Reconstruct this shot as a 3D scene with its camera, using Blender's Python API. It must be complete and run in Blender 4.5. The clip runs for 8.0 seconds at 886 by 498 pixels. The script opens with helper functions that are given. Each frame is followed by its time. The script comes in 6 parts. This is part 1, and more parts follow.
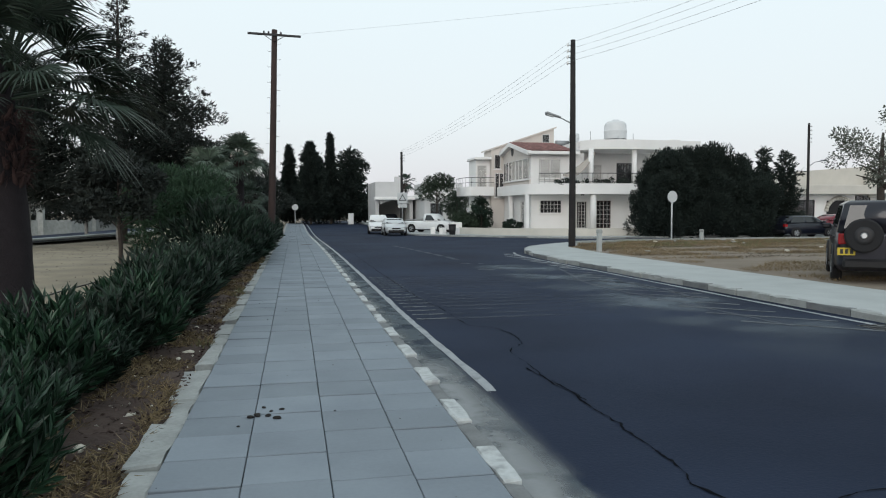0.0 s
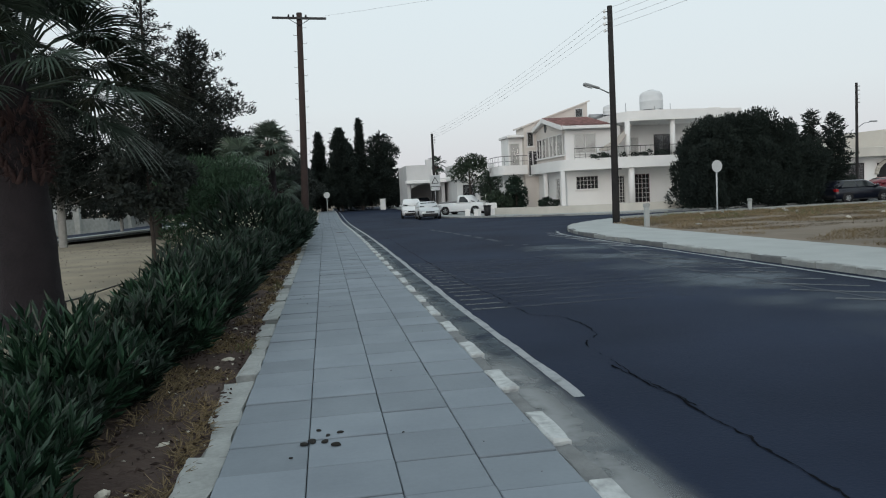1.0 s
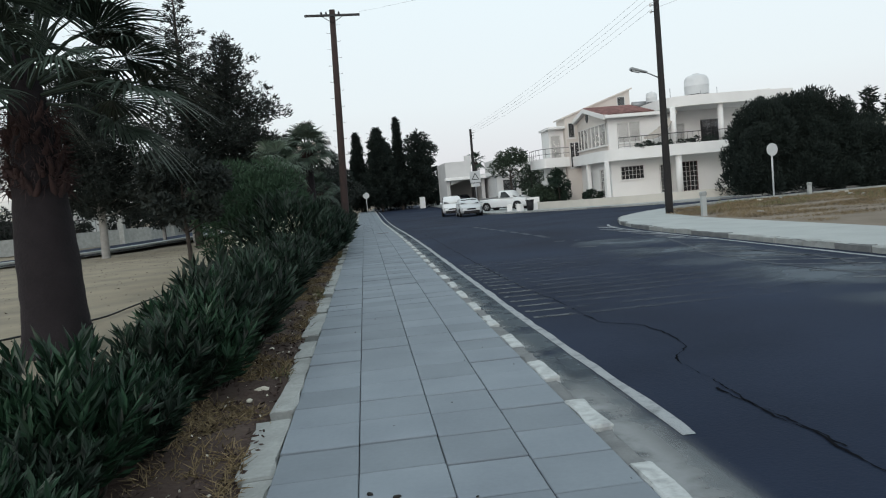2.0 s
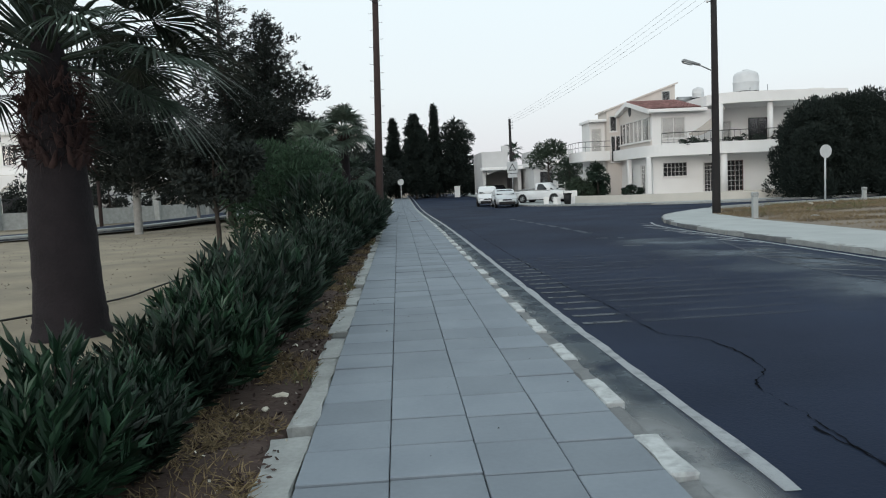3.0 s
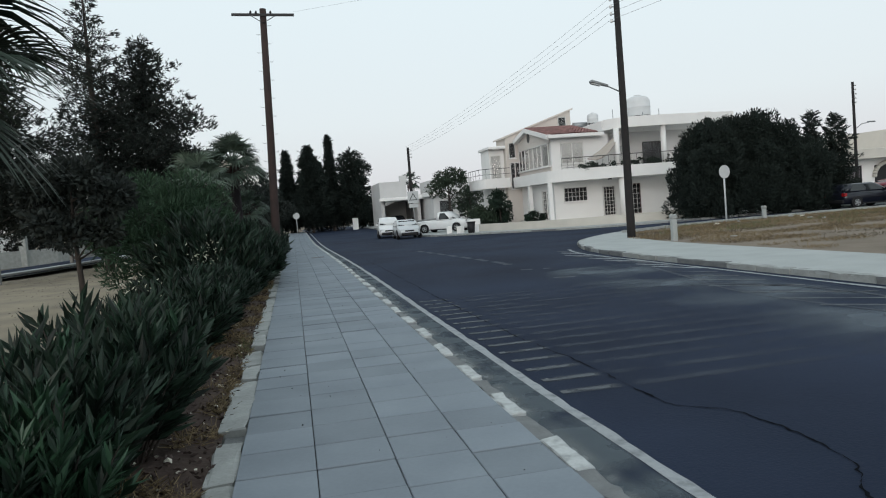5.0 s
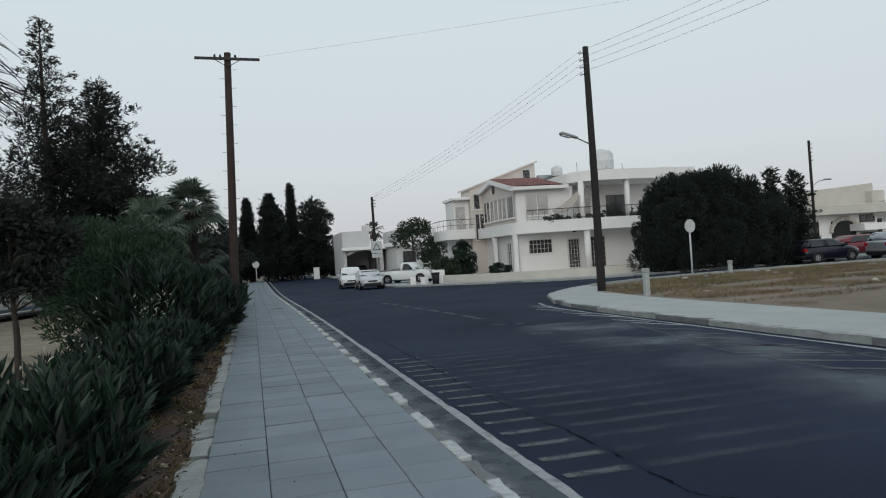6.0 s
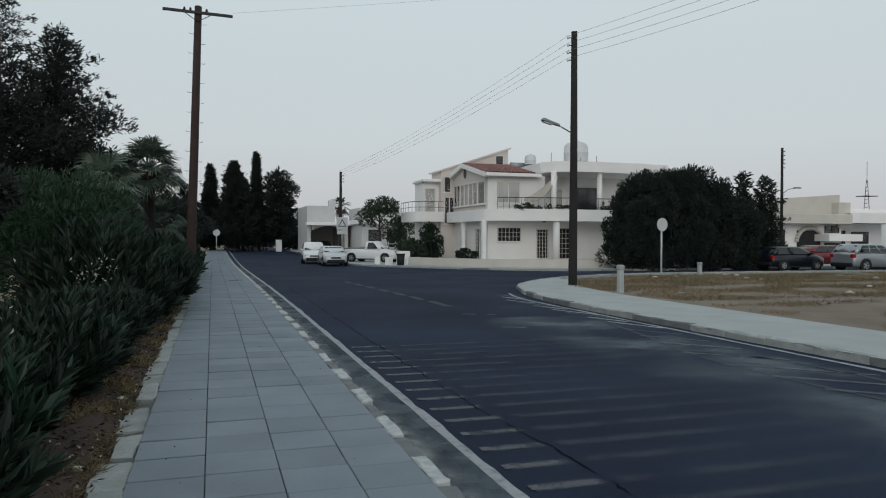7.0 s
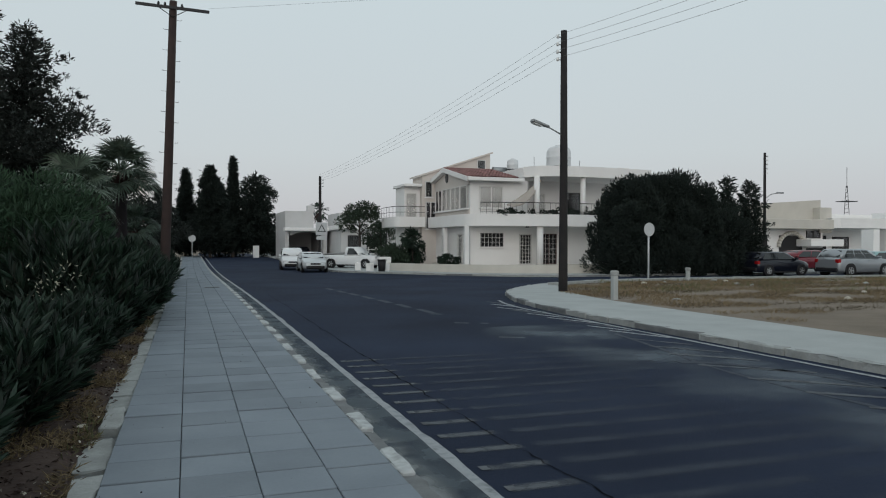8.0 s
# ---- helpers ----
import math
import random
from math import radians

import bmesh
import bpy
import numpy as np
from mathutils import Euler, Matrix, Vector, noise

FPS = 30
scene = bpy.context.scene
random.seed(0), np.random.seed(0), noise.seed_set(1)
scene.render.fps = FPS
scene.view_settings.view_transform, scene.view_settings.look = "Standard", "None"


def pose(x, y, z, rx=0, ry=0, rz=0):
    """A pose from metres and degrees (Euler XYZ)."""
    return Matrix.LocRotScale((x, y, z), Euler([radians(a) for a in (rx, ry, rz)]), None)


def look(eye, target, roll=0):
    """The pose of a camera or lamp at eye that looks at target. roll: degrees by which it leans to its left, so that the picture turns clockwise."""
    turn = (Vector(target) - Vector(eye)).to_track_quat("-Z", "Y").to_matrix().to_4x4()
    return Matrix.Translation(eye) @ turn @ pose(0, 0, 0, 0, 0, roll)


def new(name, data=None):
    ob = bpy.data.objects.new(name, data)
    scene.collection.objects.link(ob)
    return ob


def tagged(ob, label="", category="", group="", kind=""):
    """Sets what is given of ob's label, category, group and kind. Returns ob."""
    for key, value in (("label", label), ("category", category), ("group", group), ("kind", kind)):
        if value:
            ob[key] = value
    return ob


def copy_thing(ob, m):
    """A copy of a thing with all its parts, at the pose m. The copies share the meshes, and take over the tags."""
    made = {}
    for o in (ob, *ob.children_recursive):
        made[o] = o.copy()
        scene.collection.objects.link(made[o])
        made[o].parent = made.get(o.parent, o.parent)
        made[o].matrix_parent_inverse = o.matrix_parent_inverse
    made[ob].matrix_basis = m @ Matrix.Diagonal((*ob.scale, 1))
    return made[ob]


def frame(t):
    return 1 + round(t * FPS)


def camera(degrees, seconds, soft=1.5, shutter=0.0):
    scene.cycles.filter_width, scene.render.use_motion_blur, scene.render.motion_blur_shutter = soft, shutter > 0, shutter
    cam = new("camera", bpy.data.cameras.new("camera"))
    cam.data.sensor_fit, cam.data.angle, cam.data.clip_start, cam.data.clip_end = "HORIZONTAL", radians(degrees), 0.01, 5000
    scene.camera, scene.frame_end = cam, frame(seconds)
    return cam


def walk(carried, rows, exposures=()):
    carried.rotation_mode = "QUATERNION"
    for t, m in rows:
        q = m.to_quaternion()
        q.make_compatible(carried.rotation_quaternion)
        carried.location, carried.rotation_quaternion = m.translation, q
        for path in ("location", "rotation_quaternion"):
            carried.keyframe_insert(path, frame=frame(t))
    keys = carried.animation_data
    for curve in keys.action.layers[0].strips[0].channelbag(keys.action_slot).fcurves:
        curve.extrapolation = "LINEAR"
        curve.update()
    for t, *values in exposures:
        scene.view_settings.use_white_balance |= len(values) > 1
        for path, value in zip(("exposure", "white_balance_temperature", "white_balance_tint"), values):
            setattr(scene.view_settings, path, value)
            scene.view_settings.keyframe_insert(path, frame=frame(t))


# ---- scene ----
cam = camera(62.0, 8.0, soft=1.1)
PATH = [
    (0, (-0.191, 0.213, 1.534), (0.205, 2.171, 1.433), -0.2),
    (0.5, (-0.209, 0.728, 1.535), (0.033, 2.711, 1.449), -1.1),
    (1, (-0.312, 1.237, 1.519), (-0.003, 3.207, 1.372), -2.8),
    (1.5, (-0.361, 1.754, 1.545), (-0.115, 3.738, 1.504), -4.57),
    (1.7, (-0.324, 2.009, 1.534), (-0.109, 3.994, 1.42), -5.0),
    (2.8, (-0.36, 2.934, 1.527), (-0.226, 4.922, 1.359), -3.4),
    (3, (-0.376, 3.140, 1.531), (-0.263, 5.130, 1.359), -2.66),
    (3.5, (-0.396, 3.662, 1.534), (-0.213, 5.649, 1.398), -4.03),
    (4, (-0.457, 4.206, 1.527), (-0.136, 6.178, 1.428), -3.1),
    (4.5, (-0.512, 4.706, 1.564), (-0.249, 6.687, 1.484), -3.85),
    (4.7, (-0.508, 4.962, 1.556), (-0.177, 6.932, 1.452), -4.0),
    (5.8, (-0.546, 5.957, 1.59), (-0.098, 7.906, 1.549), -4.7),
    (6, (-0.537, 6.152, 1.597), (-0.032, 8.087, 1.619), -3.8),
    (6.5, (-0.495, 6.782, 1.598), (0.185, 8.663, 1.618), -3.49),
    (7, (-0.450, 7.166, 1.618), (0.147, 9.075, 1.589), 0.22),
    (7.5, (-0.447, 7.673, 1.613), (0.291, 9.532, 1.634), -0.05),
    (8, (-0.450, 8.123, 1.591), (0.204, 10.013, 1.578), 0.16),
]
walk(cam, [(t, look(e, g, r)) for t, e, g, r in PATH],
     exposures=[(0, 0.12, 6260, 10), (0.5, 0.0, 6260, 10), (1, -0.06, 6260, 10), (1.5, 0.04, 6260, 10), (2.8, 0.16, 6260, 10), (3.5, 0.15, 6260, 10), (4, 0.04, 6260, 10), (4.7, 0.05, 6260, 10), (5.8, -0.18, 6260, 10), (6.5, -0.4, 6260, 10), (8, -0.4, 6260, 10)])

# ---- light: dusk, an even pale sky, a weak wide glow from behind the walk ----
world = bpy.data.worlds.new("dusk_sky")
scene.world = world
world.use_nodes = True
wn, wl = world.node_tree.nodes, world.node_tree.links
wn.clear()
sky = wn.new("ShaderNodeTexSky")
sky.sky_type = "NISHITA"
sky.sun_disc = False
sky.sun_elevation, sky.sun_rotation = radians(16), radians(203)
sky.air_density, sky.dust_density, sky.ozone_density = 1.0, 4.0, 1.0
coord = wn.new("ShaderNodeTexCoord")
sep = wn.new("ShaderNodeSeparateXYZ")
ramp = wn.new("ShaderNodeValToRGB")
ramp.color_ramp.elements[0].position, ramp.color_ramp.elements[0].color = 0.0, (7.3, 7.0, 7.1, 1)
ramp.color_ramp.elements[1].position, ramp.color_ramp.elements[1].color = 0.35, (8.2, 9.15, 9.15, 1)
mid = ramp.color_ramp.elements.new(0.12)
mid.color = (8.0, 8.45, 8.4, 1)
blend = wn.new("ShaderNodeMix")
blend.data_type = "RGBA"
blend.inputs["Factor"].default_value = 0.88
back = wn.new("ShaderNodeBackground")
back.inputs["Strength"].default_value = 0.105
wout = wn.new("ShaderNodeOutputWorld")
wl.new(coord.outputs["Generated"], sep.inputs[0])
wl.new(sep.outputs["Z"], ramp.inputs["Fac"])
wl.new(sky.outputs["Color"], blend.inputs["A"])
wl.new(ramp.outputs["Color"], blend.inputs["B"])
wl.new(blend.outputs["Result"], back.inputs["Color"])
wl.new(back.outputs[0], wout.inputs[0])
sun = new("sun", bpy.data.lights.new("sun", "SUN"))
sun.data.energy, sun.data.angle, sun.data.color = 0.85, radians(35), (1.0, 0.95, 0.9)
sun.matrix_world = look((-12, -28, 9), (0, 0, 0))

# ---- materials ----


def mat(name, col, col2=None, rough=0.8, metal=0.0, scale=3.0, fine=40.0, bump=0.15, patch=0.5, spec=0.3, island=0.0, piece=0.0):
    """A surface with broad patches and fine grain between two colours, and a little relief."""
    m = bpy.data.materials.new(name)
    m.use_nodes = True
    n, l = m.node_tree.nodes, m.node_tree.links
    p = n["Principled BSDF"]
    p.inputs["Roughness"].default_value, p.inputs["Metallic"].default_value = rough, metal
    p.inputs["Specular IOR Level"].default_value = spec
    col2 = col2 or tuple(c * 0.75 for c in col)
    geo = n.new("ShaderNodeNewGeometry")
    big, small = n.new("ShaderNodeTexNoise"), n.new("ShaderNodeTexNoise")
    big.inputs["Scale"].default_value, big.inputs["Detail"].default_value = scale, 5
    small.inputs["Scale"].default_value, small.inputs["Detail"].default_value = fine, 3
    l.new(geo.outputs["Position"], big.inputs["Vector"])
    l.new(geo.outputs["Position"], small.inputs["Vector"])
    cr = n.new("ShaderNodeMapRange")
    cr.inputs["From Min"].default_value, cr.inputs["From Max"].default_value = 0.3, 0.7
    l.new(big.outputs["Fac"], cr.inputs["Value"])
    mixf = n.new("ShaderNodeMix")
    mixf.inputs["Factor"].default_value = 1 - patch
    l.new(cr.outputs["Result"], mixf.inputs["A"])
    l.new(small.outputs["Fac"], mixf.inputs["B"])
    mx = n.new("ShaderNodeMix")
    mx.data_type = "RGBA"
    mx.inputs["A"].default_value, mx.inputs["B"].default_value = (*col, 1), (*col2, 1)
    l.new(mixf.outputs["Result"], mx.inputs["Factor"])
    out = mx.outputs["Result"]
    if island or piece:
        hsv = n.new("ShaderNodeHueSaturation")
        rng = n.new("ShaderNodeMapRange")
        k = island or piece
        rng.inputs["To Min"].default_value, rng.inputs["To Max"].default_value = 1 - k, 1 + k
        if piece:
            info = n.new("ShaderNodeObjectInfo")
            l.new(info.outputs["Random"], rng.inputs["Value"])
        else:
            l.new(geo.outputs["Random Per Island"], rng.inputs["Value"])
        l.new(rng.outputs["Result"], hsv.inputs["Value"])
        l.new(out, hsv.inputs["Color"])
        out = hsv.outputs["Color"]
    l.new(out, p.inputs["Base Color"])
    if bump:
        b = n.new("ShaderNodeBump")
        b.inputs["Strength"].default_value, b.inputs["Distance"].default_value = bump, 0.02
        l.new(small.outputs["Fac"], b.inputs["Height"])
        l.new(b.outputs["Normal"], p.inputs["Normal"])
    return m


def worn_mat(name, col, under, keep=0.5, scale=4.0):
    """Old road paint: what is left of it lies over the surface below."""
    m = mat(name, col, under, rough=0.8, scale=scale, fine=35, patch=0.55)
    for nd in m.node_tree.nodes:
        if nd.type == "MAP_RANGE":
            nd.inputs["From Min"].default_value, nd.inputs["From Max"].default_value = keep - 0.12, keep + 0.12
    return m


def thin_mat(name, col, scale, keep, left, right, across, full=0.9):
    """Thin traces on the road, worn through in blotches and thinning out towards the borders of the patch."""
    m = mat(name, col, tuple(c * 0.8 for c in col), rough=0.85, scale=scale, fine=30, bump=0.1, spec=0.1)
    n, l = m.node_tree.nodes, m.node_tree.links
    sep = n.new("ShaderNodeSeparateXYZ")
    l.new(n.new("ShaderNodeTexCoord").outputs["Generated"], sep.inputs[0])

    def ramp(src, a, b, c=0.0, d=1.0):
        r = n.new("ShaderNodeMapRange")
        r.interpolation_type = "SMOOTHSTEP"
        for key, v in zip(("From Min", "From Max", "To Min", "To Max"), (a, b, c, d)):
            r.inputs[key].default_value = v
        l.new(src, r.inputs["Value"])
        return r.outputs["Result"]

    def times(a, b):
        q = n.new("ShaderNodeMath")
        q.operation = "MULTIPLY"
        l.new(a, q.inputs[0])
        l.new(b, q.inputs[1])
        return q.outputs[0]
    blot = n.new("ShaderNodeTexNoise")
    blot.inputs["Scale"].default_value, blot.inputs["Detail"].default_value = scale, 6
    l.new(n.new("ShaderNodeNewGeometry").outputs["Position"], blot.inputs["Vector"])
    a = ramp(blot.outputs["Fac"], keep - 0.16, keep + 0.16, 0.0, full)
    a = times(a, ramp(sep.outputs["X"], 0.0, left))
    a = times(a, ramp(sep.outputs["X"], 1.0 - right, 1.0, 1.0, 0.0))
    if across:
        a = times(a, ramp(sep.outputs["Y"], 0.0, across))
        a = times(a, ramp(sep.outputs["Y"], 1.0 - across, 1.0, 1.0, 0.0))
    clear, mix = n.new("ShaderNodeBsdfTransparent"), n.new("ShaderNodeMixShader")
    l.new(a, mix.inputs[0])
    l.new(clear.outputs[0], mix.inputs[1])
    l.new(n["Principled BSDF"].outputs[0], mix.inputs[2])
    l.new(mix.outputs[0], n["Material Output"].inputs["Surface"])
    return m


def glass_mat(name, col=(0.02, 0.025, 0.03), clear=0.0):
    m = bpy.data.materials.new(name)
    m.use_nodes = True
    p = m.node_tree.nodes["Principled BSDF"]
    p.inputs["Base Color"].default_value = (*col, 1)
    p.inputs["Roughness"].default_value, p.inputs["Specular IOR Level"].default_value = 0.06, 0.6
    p.inputs["Transmission Weight"].default_value = clear
    return m


ASPHALT = mat("asphalt", (0.0075, 0.0122, 0.0262), (0.0235, 0.0345, 0.0635), rough=0.85, spec=0.1, scale=0.28, fine=45, bump=0.3, patch=0.75)
TILE = mat("paving_concrete", (0.212, 0.244, 0.277), (0.150, 0.174, 0.204), rough=0.85, scale=1.3, fine=30, bump=0.08, patch=0.6, piece=0.10)
TILE_FAR = mat("paving_concrete_far", (0.212, 0.244, 0.277), (0.150, 0.174, 0.204), rough=0.85, scale=1.3, fine=30, bump=0.08, patch=0.6, island=0.10)
JOINT = mat("joint_sand", (0.05, 0.052, 0.052), (0.09, 0.09, 0.085), rough=0.95)
CONCRETE = mat("old_concrete", (0.37, 0.385, 0.38), (0.20, 0.21, 0.205), rough=0.9, scale=3.5, fine=28, bump=0.3)
CONCRETE_PALE = mat("pale_concrete", (0.40, 0.42, 0.42), (0.29, 0.31, 0.31), rough=0.88, scale=1.2, fine=22, bump=0.15)
KERB_WHITE = worn_mat("kerb_paint", (0.50, 0.525, 0.53), (0.22, 0.23, 0.235), keep=0.555, scale=9)
KERB_GREY = mat("kerb_bare", (0.20, 0.21, 0.215), (0.11, 0.115, 0.12), rough=0.9, scale=6, bump=0.3)
LINE_WHITE = worn_mat("line_paint", (0.34, 0.36, 0.38), (0.11, 0.12, 0.13), keep=0.6, scale=8)
STRIPE = worn_mat("worn_stripe_paint", (0.115, 0.128, 0.142), (0.045, 0.048, 0.056), keep=0.5, scale=4)
FADED = worn_mat("faded_paint", (0.046, 0.056, 0.074), (0.021, 0.029, 0.046), keep=0.47, scale=3.5)
FAINT = thin_mat("faint_paint", (0.078, 0.093, 0.122), 1.6, 0.44, 0.04, 0.8, 0.48, 0.62)
DUST_THIN = thin_mat("thin_dust", (0.14, 0.168, 0.20), 0.6, 0.52, 0.45, 0.2, 0.3, 0.85)
GUTTER_THIN = thin_mat("thin_gutter_dust", (0.105, 0.128, 0.148), 2.0, 0.4, 0.05, 0.15, 0, 0.8)
GUTTER_PALE = thin_mat("pale_gutter_dust", (0.27, 0.29, 0.30), 3.5, 0.5, 0.05, 0.75, 0, 0.95)
MORTAR = thin_mat("spilt_mortar", (0.30, 0.315, 0.325), 2.6, 0.40, 0.02, 0.8, 0.12, 0.95)
STRIPE_DIM = thin_mat("worn_stripe_dim", (0.122, 0.134, 0.15), 4.0, 0.38, 0.05, 0.2, 0.4)
TAR = mat("crack_tar", (0.010, 0.011, 0.014), rough=1.0, spec=0.0, bump=0)
SOIL = mat("dry_soil", (0.032, 0.020, 0.018), (0.074, 0.052, 0.042), rough=0.95, scale=2.2, fine=18, bump=0.6, patch=0.6)
PARK = mat("park_sand", (0.30, 0.255, 0.185), (0.155, 0.135, 0.105), rough=0.95, scale=0.7, fine=9, bump=0.4, patch=0.7)
FIELD = mat("field_soil", (0.225, 0.185, 0.145), (0.125, 0.10, 0.076), rough=0.95, scale=0.8, fine=10, bump=0.5, patch=0.65)
DRYGRASS = mat("dry_grass", (0.24, 0.18, 0.10), (0.13, 0.10, 0.06), rough=0.9, scale=1, fine=5, bump=0, island=0.3)
SCRUB = mat("brown_scrub_stem", (0.13, 0.10, 0.07), (0.075, 0.062, 0.042), rough=0.95, scale=1, fine=5, bump=0, island=0.3)
WEED = mat("green_weed", (0.09, 0.11, 0.05), (0.16, 0.15, 0.08), rough=0.9, scale=1, bump=0, island=0.3)
LITTER = mat("pale_litter", (0.6, 0.58, 0.52), (0.4, 0.37, 0.3), rough=0.8, scale=8)
WOOD_POLE = mat("pole_wood", (0.022, 0.017, 0.017), (0.050, 0.031, 0.028), rough=0.85, scale=4, fine=40, bump=0.3)
WOOD_TARRED = mat("tarred_pole_wood", (0.014, 0.0135, 0.015), (0.028, 0.025, 0.025), rough=0.85, scale=4, fine=40, bump=0.3)
STEEL = mat("galvanised_steel", (0.33, 0.34, 0.35), (0.25, 0.26, 0.27), rough=0.5, metal=0.6, scale=6)
DARKSTEEL = mat("dark_steel", (0.035, 0.035, 0.038), rough=0.5, metal=0.4, scale=6)
CABLE = mat("cable", (0.16, 0.165, 0.17), rough=0.6, bump=0)
SIGNBACK = mat("sign_back", (0.52, 0.54, 0.55), (0.45, 0.46, 0.47), rough=0.5, metal=0.2, scale=5, bump=0.02)
WHITE = mat("white_render", (0.80, 0.79, 0.78), (0.72, 0.71, 0.70), rough=0.85, scale=0.9, fine=30, bump=0.06)
# white render greyed down: the shade on the far fronts is in the colour
WHITE_SHADED = mat("shaded_white_render", (0.56, 0.555, 0.56), (0.46, 0.455, 0.45), rough=0.9, scale=0.8, fine=22, bump=0.08)
CREAM = mat("cream_render", (0.63, 0.58, 0.54), (0.55, 0.51, 0.475), rough=0.85, scale=0.9, fine=30, bump=0.06)
TAN = mat("tan_wall", (0.58, 0.55, 0.50), (0.47, 0.45, 0.41), rough=0.9, scale=1.2, fine=20, bump=0.15)
TERRACOTTA = mat("terracotta", (0.30, 0.15, 0.138), (0.22, 0.112, 0.104), rough=0.8, scale=3, fine=20, bump=0.1, piece=0.25)
FRAME = mat("window_frame_paint", (0.72, 0.71, 0.69), rough=0.5, bump=0)
BROWNFRAME = mat("brown_frame", (0.10, 0.055, 0.05), (0.07, 0.04, 0.036), rough=0.55, bump=0)
DARKFRAME = mat("dark_frame", (0.04, 0.04, 0.042), rough=0.5, bump=0)
CURTAIN = mat("curtain", (0.55, 0.53, 0.50), (0.42, 0.41, 0.39), rough=0.9, scale=6, fine=14, bump=0.2)
SHADE_CLOTH = mat("shade_cloth", (0.42, 0.38, 0.34), (0.34, 0.31, 0.28), rough=0.95, scale=3)
# near-black colour that stands in for the shade of unlit rooms
ROOM_SHADE = mat("painted_room_shade", (0.03, 0.03, 0.032), rough=0.9, bump=0)
GLASS = glass_mat("window_glass", (0.8, 0.82, 0.83), 1.0)
CAR_GLASS = glass_mat("car_glass", (0.015, 0.018, 0.02))
PLASTIC_WHITE = mat("tank_white", (0.75, 0.76, 0.76), (0.68, 0.69, 0.69), rough=0.5, scale=3, bump=0)
BARK = mat("bark", (0.030, 0.025, 0.023), (0.06, 0.05, 0.043), rough=0.95, scale=6, fine=30, bump=0.6)
PALM_BARK = mat("palm_bark", (0.022, 0.018, 0.021), (0.011, 0.009, 0.011), rough=0.95, scale=5, fine=26, bump=0.7)
LIME = mat("limewashed_trunk", (0.34, 0.335, 0.32), (0.18, 0.175, 0.165), rough=0.95, scale=5, bump=0.4)
PALM_LEAF_PALE = mat("palm_leaf_pale", (0.055, 0.085, 0.062), (0.095, 0.125, 0.095), rough=0.5, scale=2, fine=8, bump=0, island=0.3)
PALM_LEAF_MID = mat("palm_leaf_mid", (0.032, 0.052, 0.038), (0.058, 0.08, 0.06), rough=0.55, scale=2, fine=8, bump=0, island=0.3)
PALM_LEAF = mat("palm_leaf", (0.016, 0.030, 0.022), (0.032, 0.048, 0.035), rough=0.6, scale=2, fine=8, bump=0, island=0.3)
PALM_FIBRE = mat("palm_fibre", (0.030, 0.019, 0.019), (0.052, 0.030, 0.028), rough=0.95, scale=6, fine=30, bump=0.4)
PALM_DEAD = mat("dead_palm_leaf", (0.075, 0.052, 0.045), (0.04, 0.028, 0.026), rough=0.9, scale=3, bump=0, island=0.3)
OLEANDER = mat("oleander_leaf", (0.009, 0.028, 0.016), (0.022, 0.048, 0.027), rough=0.4, scale=2, fine=10, bump=0, island=0.7)
OLEANDER_DARK = mat("oleander_leaf_dark", (0.0075, 0.019, 0.012), (0.015, 0.030, 0.019), rough=0.55, scale=2, fine=10, bump=0, island=0.65)
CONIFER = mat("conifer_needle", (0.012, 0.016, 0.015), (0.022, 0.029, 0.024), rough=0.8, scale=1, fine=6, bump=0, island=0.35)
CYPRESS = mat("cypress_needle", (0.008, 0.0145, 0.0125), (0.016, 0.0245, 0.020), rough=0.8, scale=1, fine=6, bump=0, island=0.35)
FEATHER = mat("feathery_leaf", (0.019, 0.046, 0.025), (0.033, 0.065, 0.034), rough=0.7, scale=2, fine=8, bump=0, island=0.35)
GREYLEAF = mat("grey_green_leaf", (0.07, 0.08, 0.065), (0.11, 0.12, 0.10), rough=0.7, scale=2, fine=8, bump=0, island=0.35)
BROAD = mat("broad_leaf", (0.018, 0.032, 0.020), (0.034, 0.052, 0.030), rough=0.6, scale=2, fine=8, bump=0, island=0.35)

# ---- builders ----


def link_mesh(name, bm, material):
    me = bpy.data.meshes.new(name)
    bm.to_mesh(me)
    bm.free()
    for m in (material if isinstance(material, (list, tuple)) else [material]):
        me.materials.append(m)
    return new(name, me)


def part(name, bm, material, parent=None, label="", kind="", at=None):
    ob = link_mesh(name, bm, material)
    if parent:
        ob.parent = parent
    if at is not None:
        ob.matrix_basis = at
    return tagged(ob, label=label, kind=kind)


def base(name, at, label, category, group=""):
    ob = new(name)
    ob.empty_display_size = 0.2
    ob.matrix_basis = at
    return tagged(ob, label=label, category=category, group=group)


def BM():
    return bmesh.new()


def add_box(bm, x0, x1, y0, y1, z0, z1, bevel=0.0, m=None):
    vs = [bm.verts.new((x, y, z)) for z in (z0, z1) for y in (y0, y1) for x in (x0, x1)]
    fs = [bm.faces.new([vs[i] for i in q]) for q in ((0, 2, 3, 1), (4, 5, 7, 6), (0, 1, 5, 4), (2, 6, 7, 3), (0, 4, 6, 2), (1, 3, 7, 5))]
    if bevel:
        es = list({e for f in fs for e in f.edges})
        r = bmesh.ops.bevel(bm, geom=es, offset=bevel, segments=1, affect="EDGES", profile=0.5)
        vs = list({v for f in r["faces"] for v in f.verts} | {v for v in vs if v.is_valid})
    if m is not None:
        bmesh.ops.transform(bm, matrix=m, verts=vs)
    return vs


